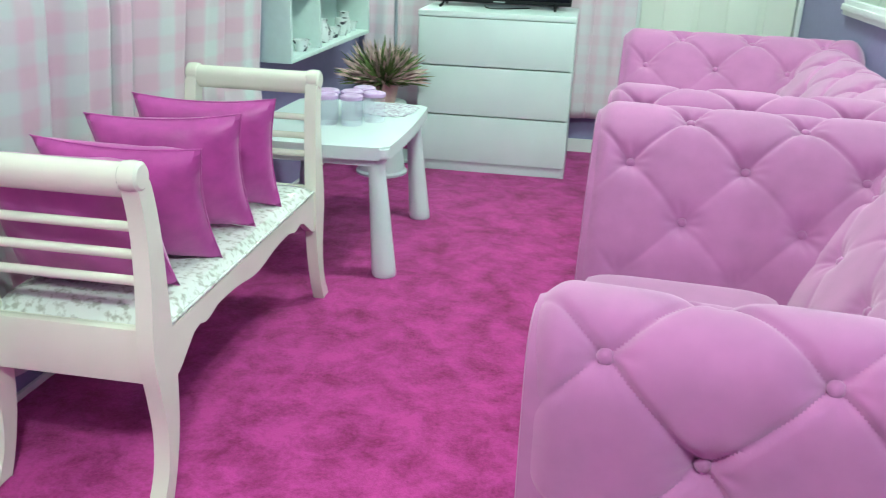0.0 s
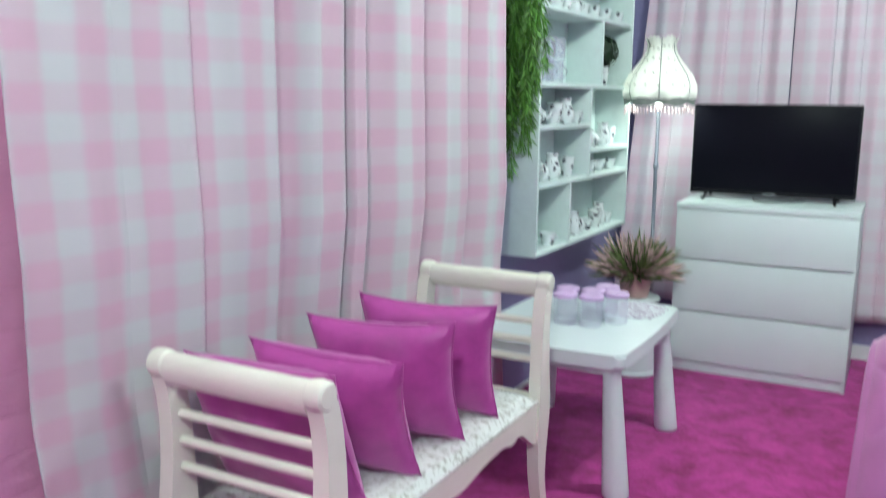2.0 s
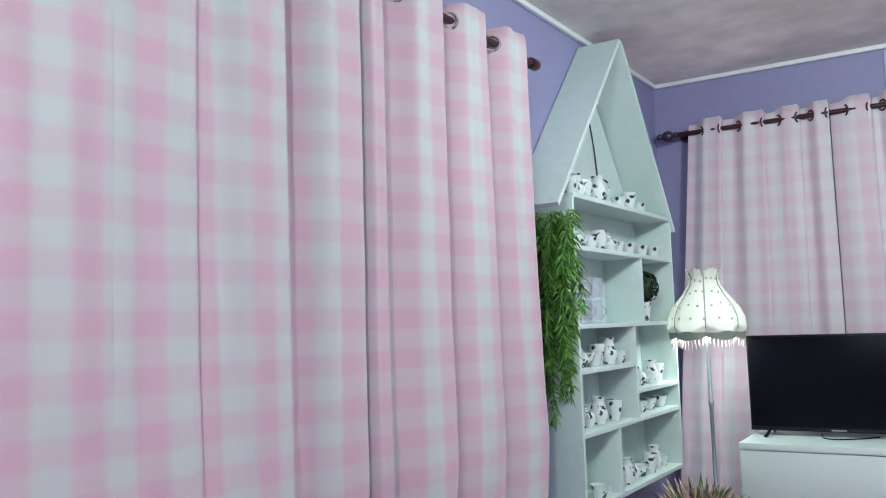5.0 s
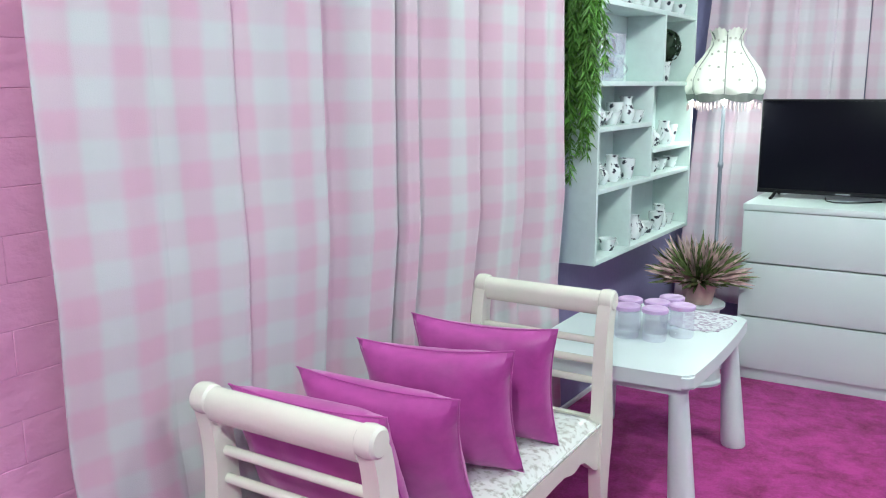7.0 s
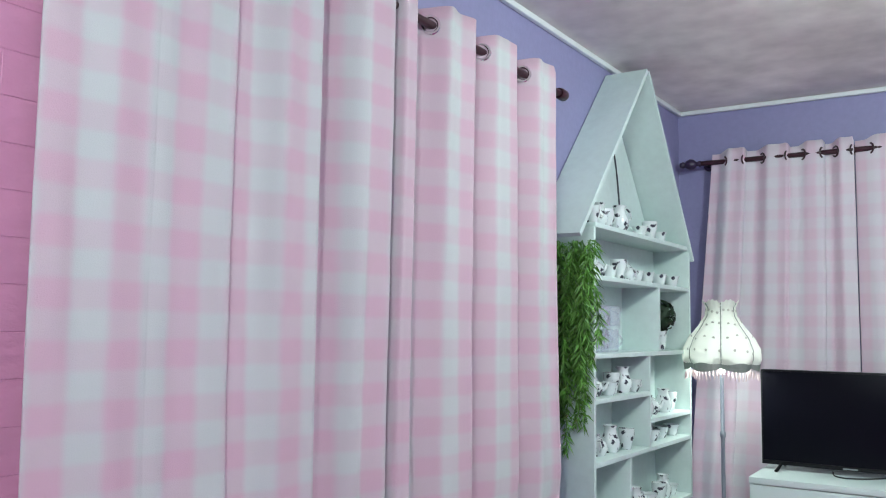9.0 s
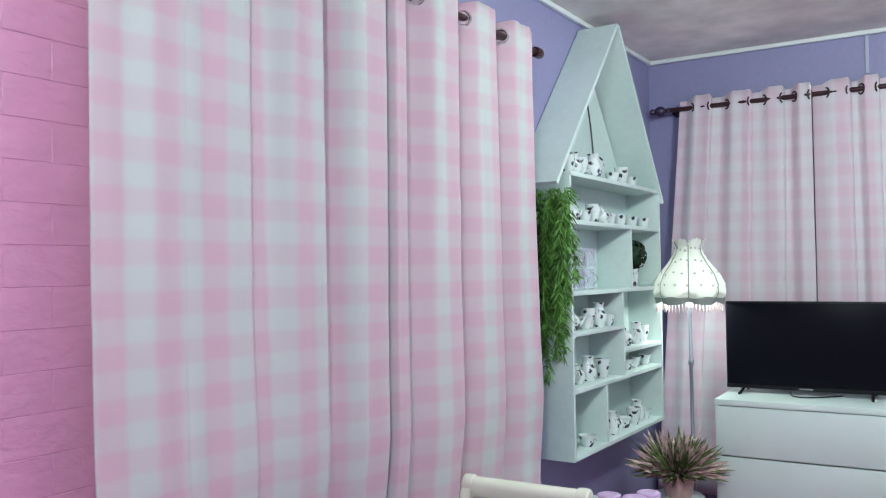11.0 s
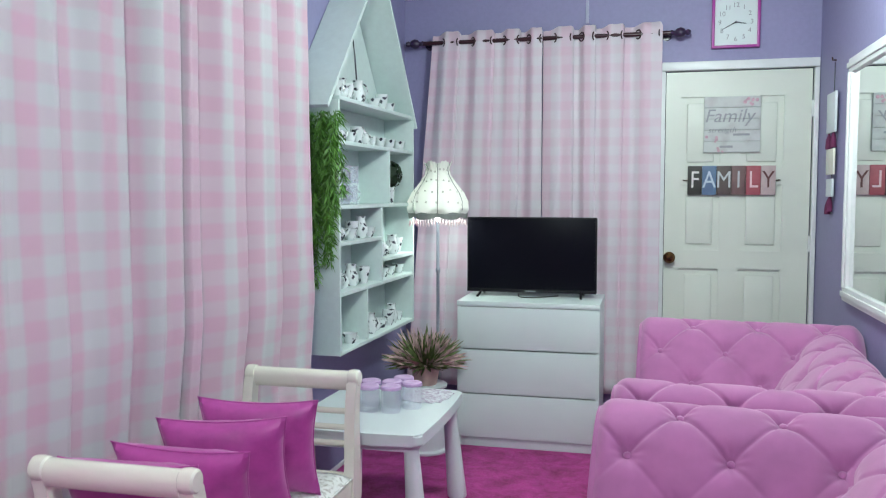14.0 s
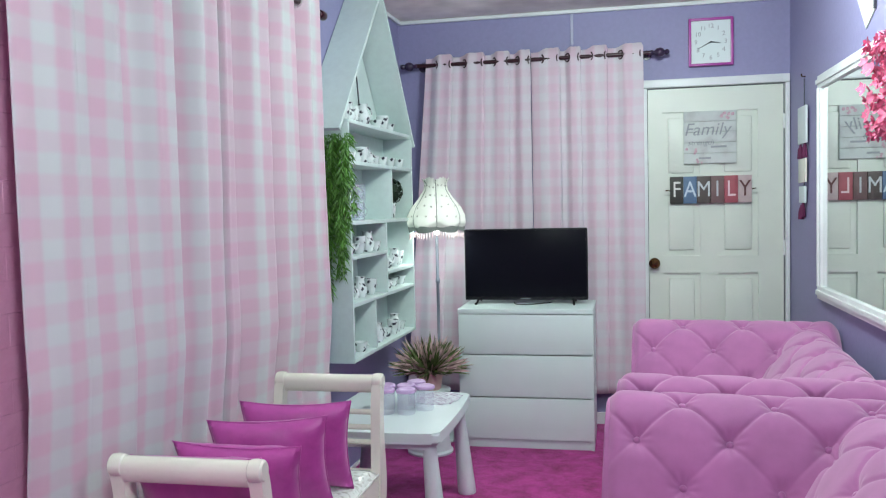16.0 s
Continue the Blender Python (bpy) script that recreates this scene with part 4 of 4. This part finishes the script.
build_table()
jar = thing("lidded_jar", "clear plastic jar with a round lilac lid", "jar", "jars on the low table")
part("body", lathe([(0, 0.0), (0.037, 0.0), (0.040, 0.005), (0.040, 0.088), (0.036, 0.094)], 24), GLASS, jar).visible_shadow = False
part("lid", lathe([(0, 0.108), (0.020, 0.108), (0.024, 0.110), (0.038, 0.110), (0.0430, 0.107), (0.0440, 0.097), (0.043, 0.095), (0, 0.0945)], 24), LILAC, jar, "round lilac lid")
spots = [(0.690, 2.160), (0.782, 2.168), (0.668, 2.250), (0.760, 2.258), (0.848, 2.252), (0.785, 2.345)]
jar.matrix_basis = pose(*spots[0], 0.4805)
for x, y in spots[1:]:
    copy_thing(jar, pose(x, y, 0.4805, 0, 0, 40 * x))
doily = thing("lace_mat", "folded pale lace table mat", "table mat", at=(0.86, 2.46, 0.4805), turn=-8)
part("cloth", slab([(0.10 * (1 + 0.05 * math.cos(12 * a)) * math.copysign(abs(math.cos(a)) ** 0.6, math.cos(a)), 0.12 * (1 + 0.05 * math.cos(12 * a)) * math.copysign(abs(math.sin(a)) ** 0.6, math.sin(a))) for a in (2 * math.pi * k / 72 for k in range(72))], 0.003, Matrix.Translation((0, 0, 0.0018))), LACE, doily)


# ---- bench ----
BX0, BX1, BY0, BY1 = 0.420, 0.808, 0.584, 1.652


def build_bench():
    b = thing("sleigh_bench", "cream painted wooden bench with scrolled ends and curved legs", "bench")
    # one end post: centre line (outward, height) and width
    line = [(0.030, 0.0, 0.046), (0.022, 0.02, 0.048), (-0.004, 0.075, 0.041), (-0.022, 0.16, 0.050), (-0.022, 0.26, 0.072), (-0.016, 0.33, 0.086), (-0.014, 0.40, 0.080), (-0.018, 0.49, 0.064), (-0.018, 0.585, 0.054), (-0.010, 0.655, 0.050), (0.004, 0.708, 0.050)]
    mids = smooth_line([(a, z if z < 0.4 else 0.4 + 1.05 * (z - 0.4), w) for a, z, w in line], 4)

    def post(x, y, s):
        inner = [(y + s * (p.x) - s * p.z / 2, p.y) for p in mids]
        outer = [(y + s * (p.x) + s * p.z / 2, p.y) for p in mids]
        body = slab(outer + inner[::-1], 0.036, axes((0, 1, 0), (0, 0, 1), (1, 0, 0), (x, 0, 0)), 0.005)
        roll = lathe([(0, -0.021), (0.023, -0.021), (0.029, -0.016), (0.031, 0), (0.029, 0.016), (0.023, 0.021), (0, 0.021)], 20, axes((0, 1, 0), (0, 0, 1), (1, 0, 0), (x, y + s * 0.008, 0.732)))
        part("leg", joined(body, roll), CREAM, b)

    for y, s in ((BY0, -1), (BY1, 1)):
        for x in (BX0, BX1):
            post(x, y, s)
        part("top_rail", slab([(0.027 * math.cos(a), 0.027 * math.sin(a) if math.sin(a) > 0 else 0.042 * math.sin(a)) for a in (2 * math.pi * k / 20 for k in range(20))], BX1 - BX0 - 0.036,
                              axes((0, 1, 0), (0, 0, 1), (1, 0, 0), ((BX0 + BX1) / 2, y + s * 0.006, 0.730))), CREAM, b)
        for z in (0.505, 0.562, 0.620):
            part("spindle", tube([(BX0 + 0.016, y - s * 0.018, z), (BX1 - 0.016, y - s * 0.018, z)], 0.0105, 12), CREAM, b)
        part("end_panel", box(BX0 + 0.017, y - s * 0.016 - 0.011, 0.275, BX1 - 0.017, y - s * 0.016 + 0.011, 0.40, 0.004), CREAM, b)
    for x in (BX0, BX1):
        n = 60
        low = []
        for k in range(n + 1):
            f = k / n
            g = abs(2 * f - 1)
            z = 0.262 + 0.075 * (0.5 - 0.5 * math.cos(math.pi * min(1, (1 - g) / 0.32))) - 0.018 * math.exp(-((g - 0.62) / 0.05) ** 2) - 0.02 * math.exp(-((g) / 0.22) ** 2)
            low.append((BY0 + 0.045 + (BY1 - BY0 - 0.09) * f, z))
        part("apron", slab(low + [(BY1 - 0.045, 0.388), (BY0 + 0.045, 0.388)], 0.022, axes((0, 1, 0), (0, 0, 1), (1, 0, 0), (x, 0, 0)), 0.003), CREAM, b)
    part("seat_board", box(BX0 + 0.012, BY0 + 0.03, 0.372, BX1 - 0.012, BY1 - 0.03, 0.390, 0.002), CREAM, b)
    # the printed pad with a slightly rumpled surface
    pad = thing("bench_pad", "white floral oilcloth seat pad on the bench", "seat pad", at=((BX0 + BX1) / 2, (BY0 + BY1) / 2, 0.3905))
    bm = bmesh.new()
    nx, ny = 18, 46
    hw, hl = (BX1 - BX0) / 2 + 0.012, (BY1 - BY0) / 2 - 0.046
    rng = random.Random(3)
    rows = []
    for j in range(ny + 1):
        row = []
        for i in range(nx + 1):
            u, v = 2 * i / nx - 1, 2 * j / ny - 1
            edge = (1 - abs(u) ** 8) * (1 - abs(v) ** 14)
            h = 0.034 * edge ** 0.5 * (0.93 + 0.09 * noise.noise((u * 3, v * 9, 1.3)))
            row.append((u * hw * (1 - 0.02 * (1 - edge)), v * hl, max(0.0, h)))
        rows.append(row)
    top = sheet(rows)
    bot = sheet([[(x, y, 0.0) for x, y, _ in r] for r in rows])
    bm = joined(top, bot)
    bmesh.ops.remove_doubles(bm, verts=bm.verts, dist=0.0005)
    part("cover", bm, SEAT_PRINT, pad)
    part("piping", tube([(s * (hw - 0.002) if k % 2 == 0 else s * (hw - 0.002), v, 0.003) for s, k, v in ((1, 0, -hl), (1, 0, 0), (1, 0, hl))], 0.004, 8), SEAT_PRINT, pad)


build_bench()


def build_pillow():
    p = thing("cushion", "plump magenta satin cushion leaning on the bench", "cushion", "row of cushions on the bench")
    n, w, t = 26, 0.178, 0.088
    def face(s):
        rows = []
        for j in range(n + 1):
            row = []
            for i in range(n + 1):
                u, v = 2 * i / n - 1, 2 * j / n - 1
                px = u * w * (1 - 0.105 * (1 - v * v) * abs(u) ** 2)
                pz = v * w * (1 - 0.105 * (1 - u * u) * abs(v) ** 2)
                full = max(0.0, (1 - abs(u) ** 2.6) * (1 - abs(v) ** 2.6)) ** 0.5
                ray = math.atan2(abs(v), abs(u))
                wr = 0.007 * noise.noise((u * 3, v * 3, s * 3.1)) + 0.006 * math.sin(9 * ray + 3 * noise.noise((u * 2, v * 2, 5.0))) * (u * u + v * v) * 0.5 * full
                row.append((px, s * (t * full + wr * (1 if full > 0.02 else 0)), pz + w))
            rows.append(row)
        return sheet(rows)
    bm = joined(face(1), face(-1))
    bmesh.ops.remove_doubles(bm, verts=bm.verts, dist=0.0008)
    part("cover", bm, SATIN, p)
    rim = [(u * w * (1 - 0.105 * (1 - v * v) * u * u), 0, w + v * w * (1 - 0.105 * (1 - u * u) * v * v)) for u, v in
           [(-1 + 2 * k / 12, -1) for k in range(12)] + [(1, -1 + 2 * k / 12) for k in range(12)] + [(1 - 2 * k / 12, 1) for k in range(12)] + [(-1, 1 - 2 * k / 12) for k in range(13)]]
    part("seam", tube(rim, 0.0028, 6), SATIN, p)
    return p


pil = build_pillow()
for k, (y, lean, yaw, roll) in enumerate(((0.770, 21, 3, 0), (0.945, 22, 6, 2), (1.140, 14, 12, -1), (1.335, 11, 11, 1))):
    m = pose((0.592, 0.608, 0.610, 0.612)[k], y, 0.420, 0, 0, yaw) @ pose(0, 0, 0, lean, roll, 0) @ Matrix.Diagonal((1.03, 0.86, 0.96, 1))
    if k == 0:
        pil.matrix_basis = m
    else:
        copy_thing(pil, m)


# ---- sofas ----
def arm_profile():
    """(outward, height) from the seat, over the rolled top and down the outside, at even steps."""
    raw = smooth_line([(0.0, 0.34, 0), (0.055, 0.45, 0), (0.13, 0.57, 0), (0.205, 0.665, 0), (0.26, 0.712, 0), (0.32, 0.738, 0), (0.38, 0.73, 0), (0.422, 0.69, 0), (0.432, 0.61, 0), (0.428, 0.40, 0), (0.425, 0.06, 0)], 24)
    acc = [0.0]
    for a, b in zip(raw, raw[1:]):
        acc.append(acc[-1] + (b - a).length)
    step, out, k = 0.0042, [], 0
    total = acc[-1]
    for i in range(int(total / step) + 1):
        s = i * total / int(total / step)
        while k < len(acc) - 2 and acc[k + 1] < s:
            k += 1
        f = (s - acc[k]) / max(1e-9, acc[k + 1] - acc[k])
        out.append((raw[k].lerp(raw[k + 1], min(1, max(0, f))), s))
    return out


PROF = arm_profile()
TOP_S = next(s for p, s in PROF if p.x > 0.292)     # arc length of the top row of buttons
TA, TB = 0.136, 0.142


def tuft(u, s, u_edge):
    """Depth of the quilted surface: bulges between diagonal creases, dimples at the buttons."""
    pu, ps = u / TA, (TOP_S - s) / TB
    p, q = (pu + ps) / 2, (pu - ps) / 2
    cell = abs(math.sin(math.pi * p) * math.sin(math.pi * q))
    lift = 1 - math.exp(-cell / 0.30)
    near_p, near_q = p - round(p), q - round(q)
    du, ds = (near_p + near_q) * TA, (near_p - near_q) * TB
    away = math.hypot(du, ds)
    dimple = math.exp(-(away / 0.034) ** 2)
    fade = min(1.0, max(0.0, (s - 0.05) / 0.06)) * min(1.0, max(0.0, u_edge / 0.05))
    # pleats: a fold that laps over on its upper side, strongest on the roll and slack further down the inside
    firm = min(1.0, max(0.15, 1.0 - (TOP_S - 0.03 - s) / 0.22))
    pleat = 0.0
    for d, r in ((near_p * 1.4 * TA, near_q), (near_q * 1.4 * TA, near_p)):
        lap = math.exp(-(d / 0.0062) ** 2) * 1.0
        shelf = math.exp(-abs(d) / 0.026) * (0.25 + 0.5 * math.tanh(d / 0.006))
        pleat += (shelf - lap) * (0.75 + 0.25 * math.cos(2 * math.pi * r))
    rays = 0.0010 * math.sin(9 * math.atan2(ds, du) + 2 * p) * math.exp(-((away - 0.03) / 0.02) ** 2)
    return (0.0075 * lift * (0.35 + 0.65 * firm) - 0.020 * dimple + 0.0085 * pleat * firm + rays) * fade


def tufted(length, place, offset):
    """One padded panel; place(u, outward, height) gives local coordinates. Returns the bmesh and its button poses."""
    nu = int(length / 0.0042)
    rows, buttons = [], []
    for i in range(nu + 1):
        u = length * i / nu
        row = []
        for k, (p, s) in enumerate(PROF):
            a, b = PROF[max(k - 1, 0)][0], PROF[min(k + 1, len(PROF) - 1)][0]
            t = (b - a).normalized()
            n = Vector((-t.y, t.x))
            d = tuft(u - offset, s, min(u, length - u))
            round_end = 0.03 * (max(0.0, 1 - min(u, length - u) / 0.045) ** 2)
            q = Vector((p.x, p.y)) + n * (d - round_end)
            row.append(place(u, q.x, q.y))
        rows.append(row)
    for k in range(-12, 13):
        for r in range(-5, 6):
            if (k + r) % 2:
                continue
            u, s = offset + k * TA, TOP_S - r * TB
            if not (0.05 < u < length - 0.04 and 0.14 < s < PROF[-1][1] - 0.1):
                continue
            j = min(range(len(PROF)), key=lambda i: abs(PROF[i][1] - s))
            p = PROF[j][0]
            t = (PROF[min(j + 1, len(PROF) - 1)][0] - PROF[max(j - 1, 0)][0]).normalized()
            n = Vector((-t.y, t.x))
            o, e = Vector(place(u, p.x, p.y)), Vector(place(u, p.x + n.x, p.y + n.y))
            buttons.append((o, (e - o).normalized()))
    return sheet(rows), buttons


BUTTON = finish(lathe([(0.0, 0.0065), (0.006, 0.006), (0.0105, 0.003), (0.0115, 0.0), (0.009, -0.004), (0, -0.005)], 14), "button", VELVET)


def build_sofa():
    s = thing("sofa", "orchid pink velvet sofa with deep-buttoned arms and back", "sofa", "matching sofas along the wall")
    half, back_in, front = 0.685, 0.46, 0.0
    inner = half - 0.432

    def panel(name, length, place, offset):
        bm, buttons = tufted(length, place, offset)
        ob = part(name, bm, VELVET, s)
        for o, n in buttons:
            bt = new("button", BUTTON)
            bt.parent = ob
            q = n.to_track_quat("Z", "Y").to_matrix().to_4x4()
            q.translation = o - n * 0.0195
            bt.matrix_basis = q
        return ob

    def end_cap(place, u, name, parent):
        pts = [Vector(place(u, p.x, p.y)) for p, _ in PROF[::3]]
        pts += [Vector(place(u, PROF[-1][0].x, 0.05)), Vector(place(u, 0.0, 0.05))]
        mid = sum(pts, Vector()) / len(pts)
        bm = bmesh.new()
        c = bm.verts.new(mid + (Vector(place(u - 0.012, 0.2, 0.4)) - Vector(place(u, 0.2, 0.4))))
        ring = [bm.verts.new(mid + (p - mid) * 0.93) for p in pts]
        edge = [bm.verts.new(mid + (p - mid) * 0.97 + (Vector(place(u + 0.03, 0.2, 0.4)) - Vector(place(u, 0.2, 0.4)))) for p in pts]
        for i in range(len(ring)):
            j = (i + 1) % len(ring)
            bm.faces.new((c, ring[i], ring[j]))
            bm.faces.new((ring[i], ring[j], edge[j], edge[i]))
        part(name, bm, VELVET, parent)

    for sgn, name in ((-1, "armrest"), (1, "armrest")):
        place = lambda u, d, z, g=sgn: (front + u, g * (inner + d), z * (1.035 if g > 0 else 1.0))
        arm = panel(name, 0.93, place, 0.237)
        end_cap(place, 0.004, "arm_front", arm)
    back = panel("backrest", 2 * half - 0.06, lambda u, d, z: (back_in + d, -half + 0.03 + u, z), half - 0.03)
    part("seat_base", box(0.03, -inner - 0.05, 0.05, back_in + 0.12, inner + 0.05, 0.30, 0.012), VELVET, s)
    # the loose seat cushion, slightly crowned
    n = 20
    rows = []
    for i in range(n + 1):
        row = []
        for j in range(n + 1):
            u, v = 2 * i / n - 1, 2 * j / n - 1
            crown = ((1 - abs(u) ** 6) * (1 - abs(v) ** 6)) ** 0.4
            row.append((0.245 + u * 0.235, v * (inner + 0.045), 0.365 + 0.082 * crown))
        rows.append(row)
    walls = [sheet([r, [(x, y, 0.302) for x, y, _ in r]]) for r in (rows[0], rows[-1], [q[0] for q in rows], [q[-1] for q in rows])]
    bm = joined(sheet(rows), *walls)
    bmesh.ops.remove_doubles(bm, verts=bm.verts, dist=0.0004)
    part("seat_cushion", bm, VELVET, s, "plain velvet seat cushion")
    for x in (0.08, 0.86):
        for y in (-half + 0.08, half - 0.08):
            part("foot", lathe([(0, 0), (0.022, 0), (0.032, 0.055), (0, 0.055)], 14, Matrix.Translation((x, y, 0))), DARK_WOOD, s)
    return s


sofa = build_sofa()
sofa.matrix_basis = pose(1.622, 0.808, 0, 0, 0, -3.8) @ Matrix.Diagonal((1, 1, 1.005, 1))
copy_thing(sofa, pose(1.73, 2.25, 0, 0, 0, -3.4) @ Matrix.Diagonal((1, 1.03, 1.045, 1)))


# ---- the wall with the mirror ----
def build_mirror():
    y0, y1, z0, z1 = 1.30, 3.10, 0.885, 1.985
    m = thing("wall_mirror", "large wall mirror in a moulded white frame", "mirror")
    part("glass", box(WALL_E - 0.016, y0 + 0.05, z0 + 0.05, WALL_E - 0.008, y1 - 0.05, z1 - 0.05), MIRROR, m, "clear mirror glass", smooth=False)
    part("backing", box(WALL_E - 0.0075, y0 + 0.02, z0 + 0.02, WALL_E - 0.002, y1 - 0.02, z1 - 0.02), TRIM, m)
    for a, b, c, d in ((y0, z0, y1, z0 + 0.065), (y0, z1 - 0.065, y1, z1), (y0, z0 + 0.062, y0 + 0.065, z1 - 0.062), (y1 - 0.065, z0 + 0.062, y1, z1 - 0.062)):
        tall = (d - b) > (c - a)
        inset = (0.02, 0.0) if tall else (0.0, 0.02)
        part("frame_bar", joined(box(WALL_E - 0.032, a, b, WALL_E - 0.003, c, d, 0.006), box(WALL_E - 0.040, a + inset[0], b + inset[1], WALL_E - 0.030, c - inset[0], d - inset[1], 0.004)), TRIM, m)


build_mirror()


def build_flowers():
    f = thing("flower_swag", "pink artificial blossom swag hanging over the mirror's edge", "flower decoration", at=(WALL_E - 0.045, 1.86, 1.75))
    rng = random.Random(9)
    for k in range(230):
        c = Vector((-abs(rng.gauss(0, 0.03)) - 0.01, rng.uniform(-0.17, 0.115), rng.uniform(-0.16, 0.20)))
        if (c.y / 0.15) ** 2 + (c.z / 0.2) ** 2 > 1.15:
            continue
        bm = bmesh.new()
        n = Vector((-1, rng.uniform(-0.8, 0.8), rng.uniform(-0.8, 0.8))).normalized()
        u = n.orthogonal().normalized()
        v = n.cross(u)
        r = rng.uniform(0.018, 0.030)
        mid = bm.verts.new(c)
        for j in range(5):
            a = 2 * math.pi * j / 5 + rng.random()
            d = u * math.cos(a) + v * math.sin(a)
            e = u * math.cos(a + 0.6) + v * math.sin(a + 0.6)
            g = u * math.cos(a - 0.6) + v * math.sin(a - 0.6)
            bm.faces.new((mid, bm.verts.new(c + g * r * 0.7 + n * 0.004), bm.verts.new(c + d * r + n * 0.009), bm.verts.new(c + e * r * 0.7 + n * 0.004)))
        part("blossom", bm, PETAL, f)


build_flowers()


PLUM = mat("plum_thread", (0.12, 0.015, 0.07), 0.8, 0.15, 60)


def build_hanger():
    h = thing("wall_hanging", "string of cream cards with dark purple tassels on the wall", "wall decoration", at=(WALL_E - 0.002, 3.50, 0))
    part("cord", tube([(-0.008, 0.0, 2.03), (-0.008, 0.0, 1.28)], 0.0025, 6), INK, h)
    for z0, z1, w, m_ in ((1.68, 1.88, 0.10, PAPER), (1.47, 1.60, 0.085, CREAM), (1.36, 1.45, 0.07, PAPER)):
        part("card", box(-0.022, -w, z0, -0.010, w, z1, 0.004), m_, h)
    for y, z in ((-0.05, 1.65), (0.06, 1.645), (0.0, 1.33), (0.04, 1.315)):
        part("tassel", tube([(-0.014, y, z + 0.035), (-0.016, y, z), (-0.016, y, z - 0.045)], [0.004, 0.014, 0.016], 8), PLUM, h)
    part("hook", tube([(-0.002, 0, 2.04), (-0.02, 0, 2.04), (-0.022, 0, 2.055)], 0.004, 6), BRASS, h)


build_hanger()

pennant = thing("paper_pennant", "cream paper pennant pinned above the mirror", "wall decoration")
part("paper", slab([(2.62, 2.36), (2.24, 2.36), (2.24, 2.12), (2.36, 2.068)], 0.004, axes((0, 1, 0), (0, 0, 1), (1, 0, 0), (WALL_E - 0.004, 0, 0))), CREAM, pennant)
part("edge_strip", box(WALL_E - 0.012, 2.228, 2.12, WALL_E - 0.002, 2.239, 2.36, 0.002), INK, pennant)

# ---- pink foam bricks on the near part of the left wall ----
panel = setting("wall_panel", box(0.0015, WALL_S + 0.02, 0.0, 0.006, 0.52, TOP - 0.025), ROSE_FOAM, "glossy pink foam brick cladding", "wall cladding", LEFT)
rng = random.Random(1)
brick_meshes = []
for v in range(6):
    bm = box(0, 0.0001, 0.0001, 0.0032, 0.1999, 0.0819, 0.0014, 1)
    for vert in bm.verts:
        if vert.co.x > 0.002:
            vert.co.x += 0.0006 * noise.noise((vert.co.y * 30, vert.co.z * 30, v * 3.3))
    brick_meshes.append(finish(bm, "brick", ROSE_FOAM, False))
stub = finish(box(0, 0.0001, 0.0001, 0.0032, 0.0999, 0.0819, 0.0014, 1), "brick", ROSE_FOAM, False)
row_z = 0.0
r = 0
while row_z + 0.082 < TOP - 0.025:
    y = 0.52 - (0.0 if r % 2 == 0 else 0.1)
    if r % 2:
        b = new("brick", stub)
        b.parent = panel
        b.matrix_basis = pose(0.0055, 0.42, row_z)
    while y - 0.2 > (-0.75 if r > 3 else -0.4):
        y -= 0.2
        b = new("brick", brick_meshes[rng.randrange(6)])
        b.parent = panel
        b.matrix_basis = pose(0.0055, y, row_z)
    row_z += 0.082
    r += 1
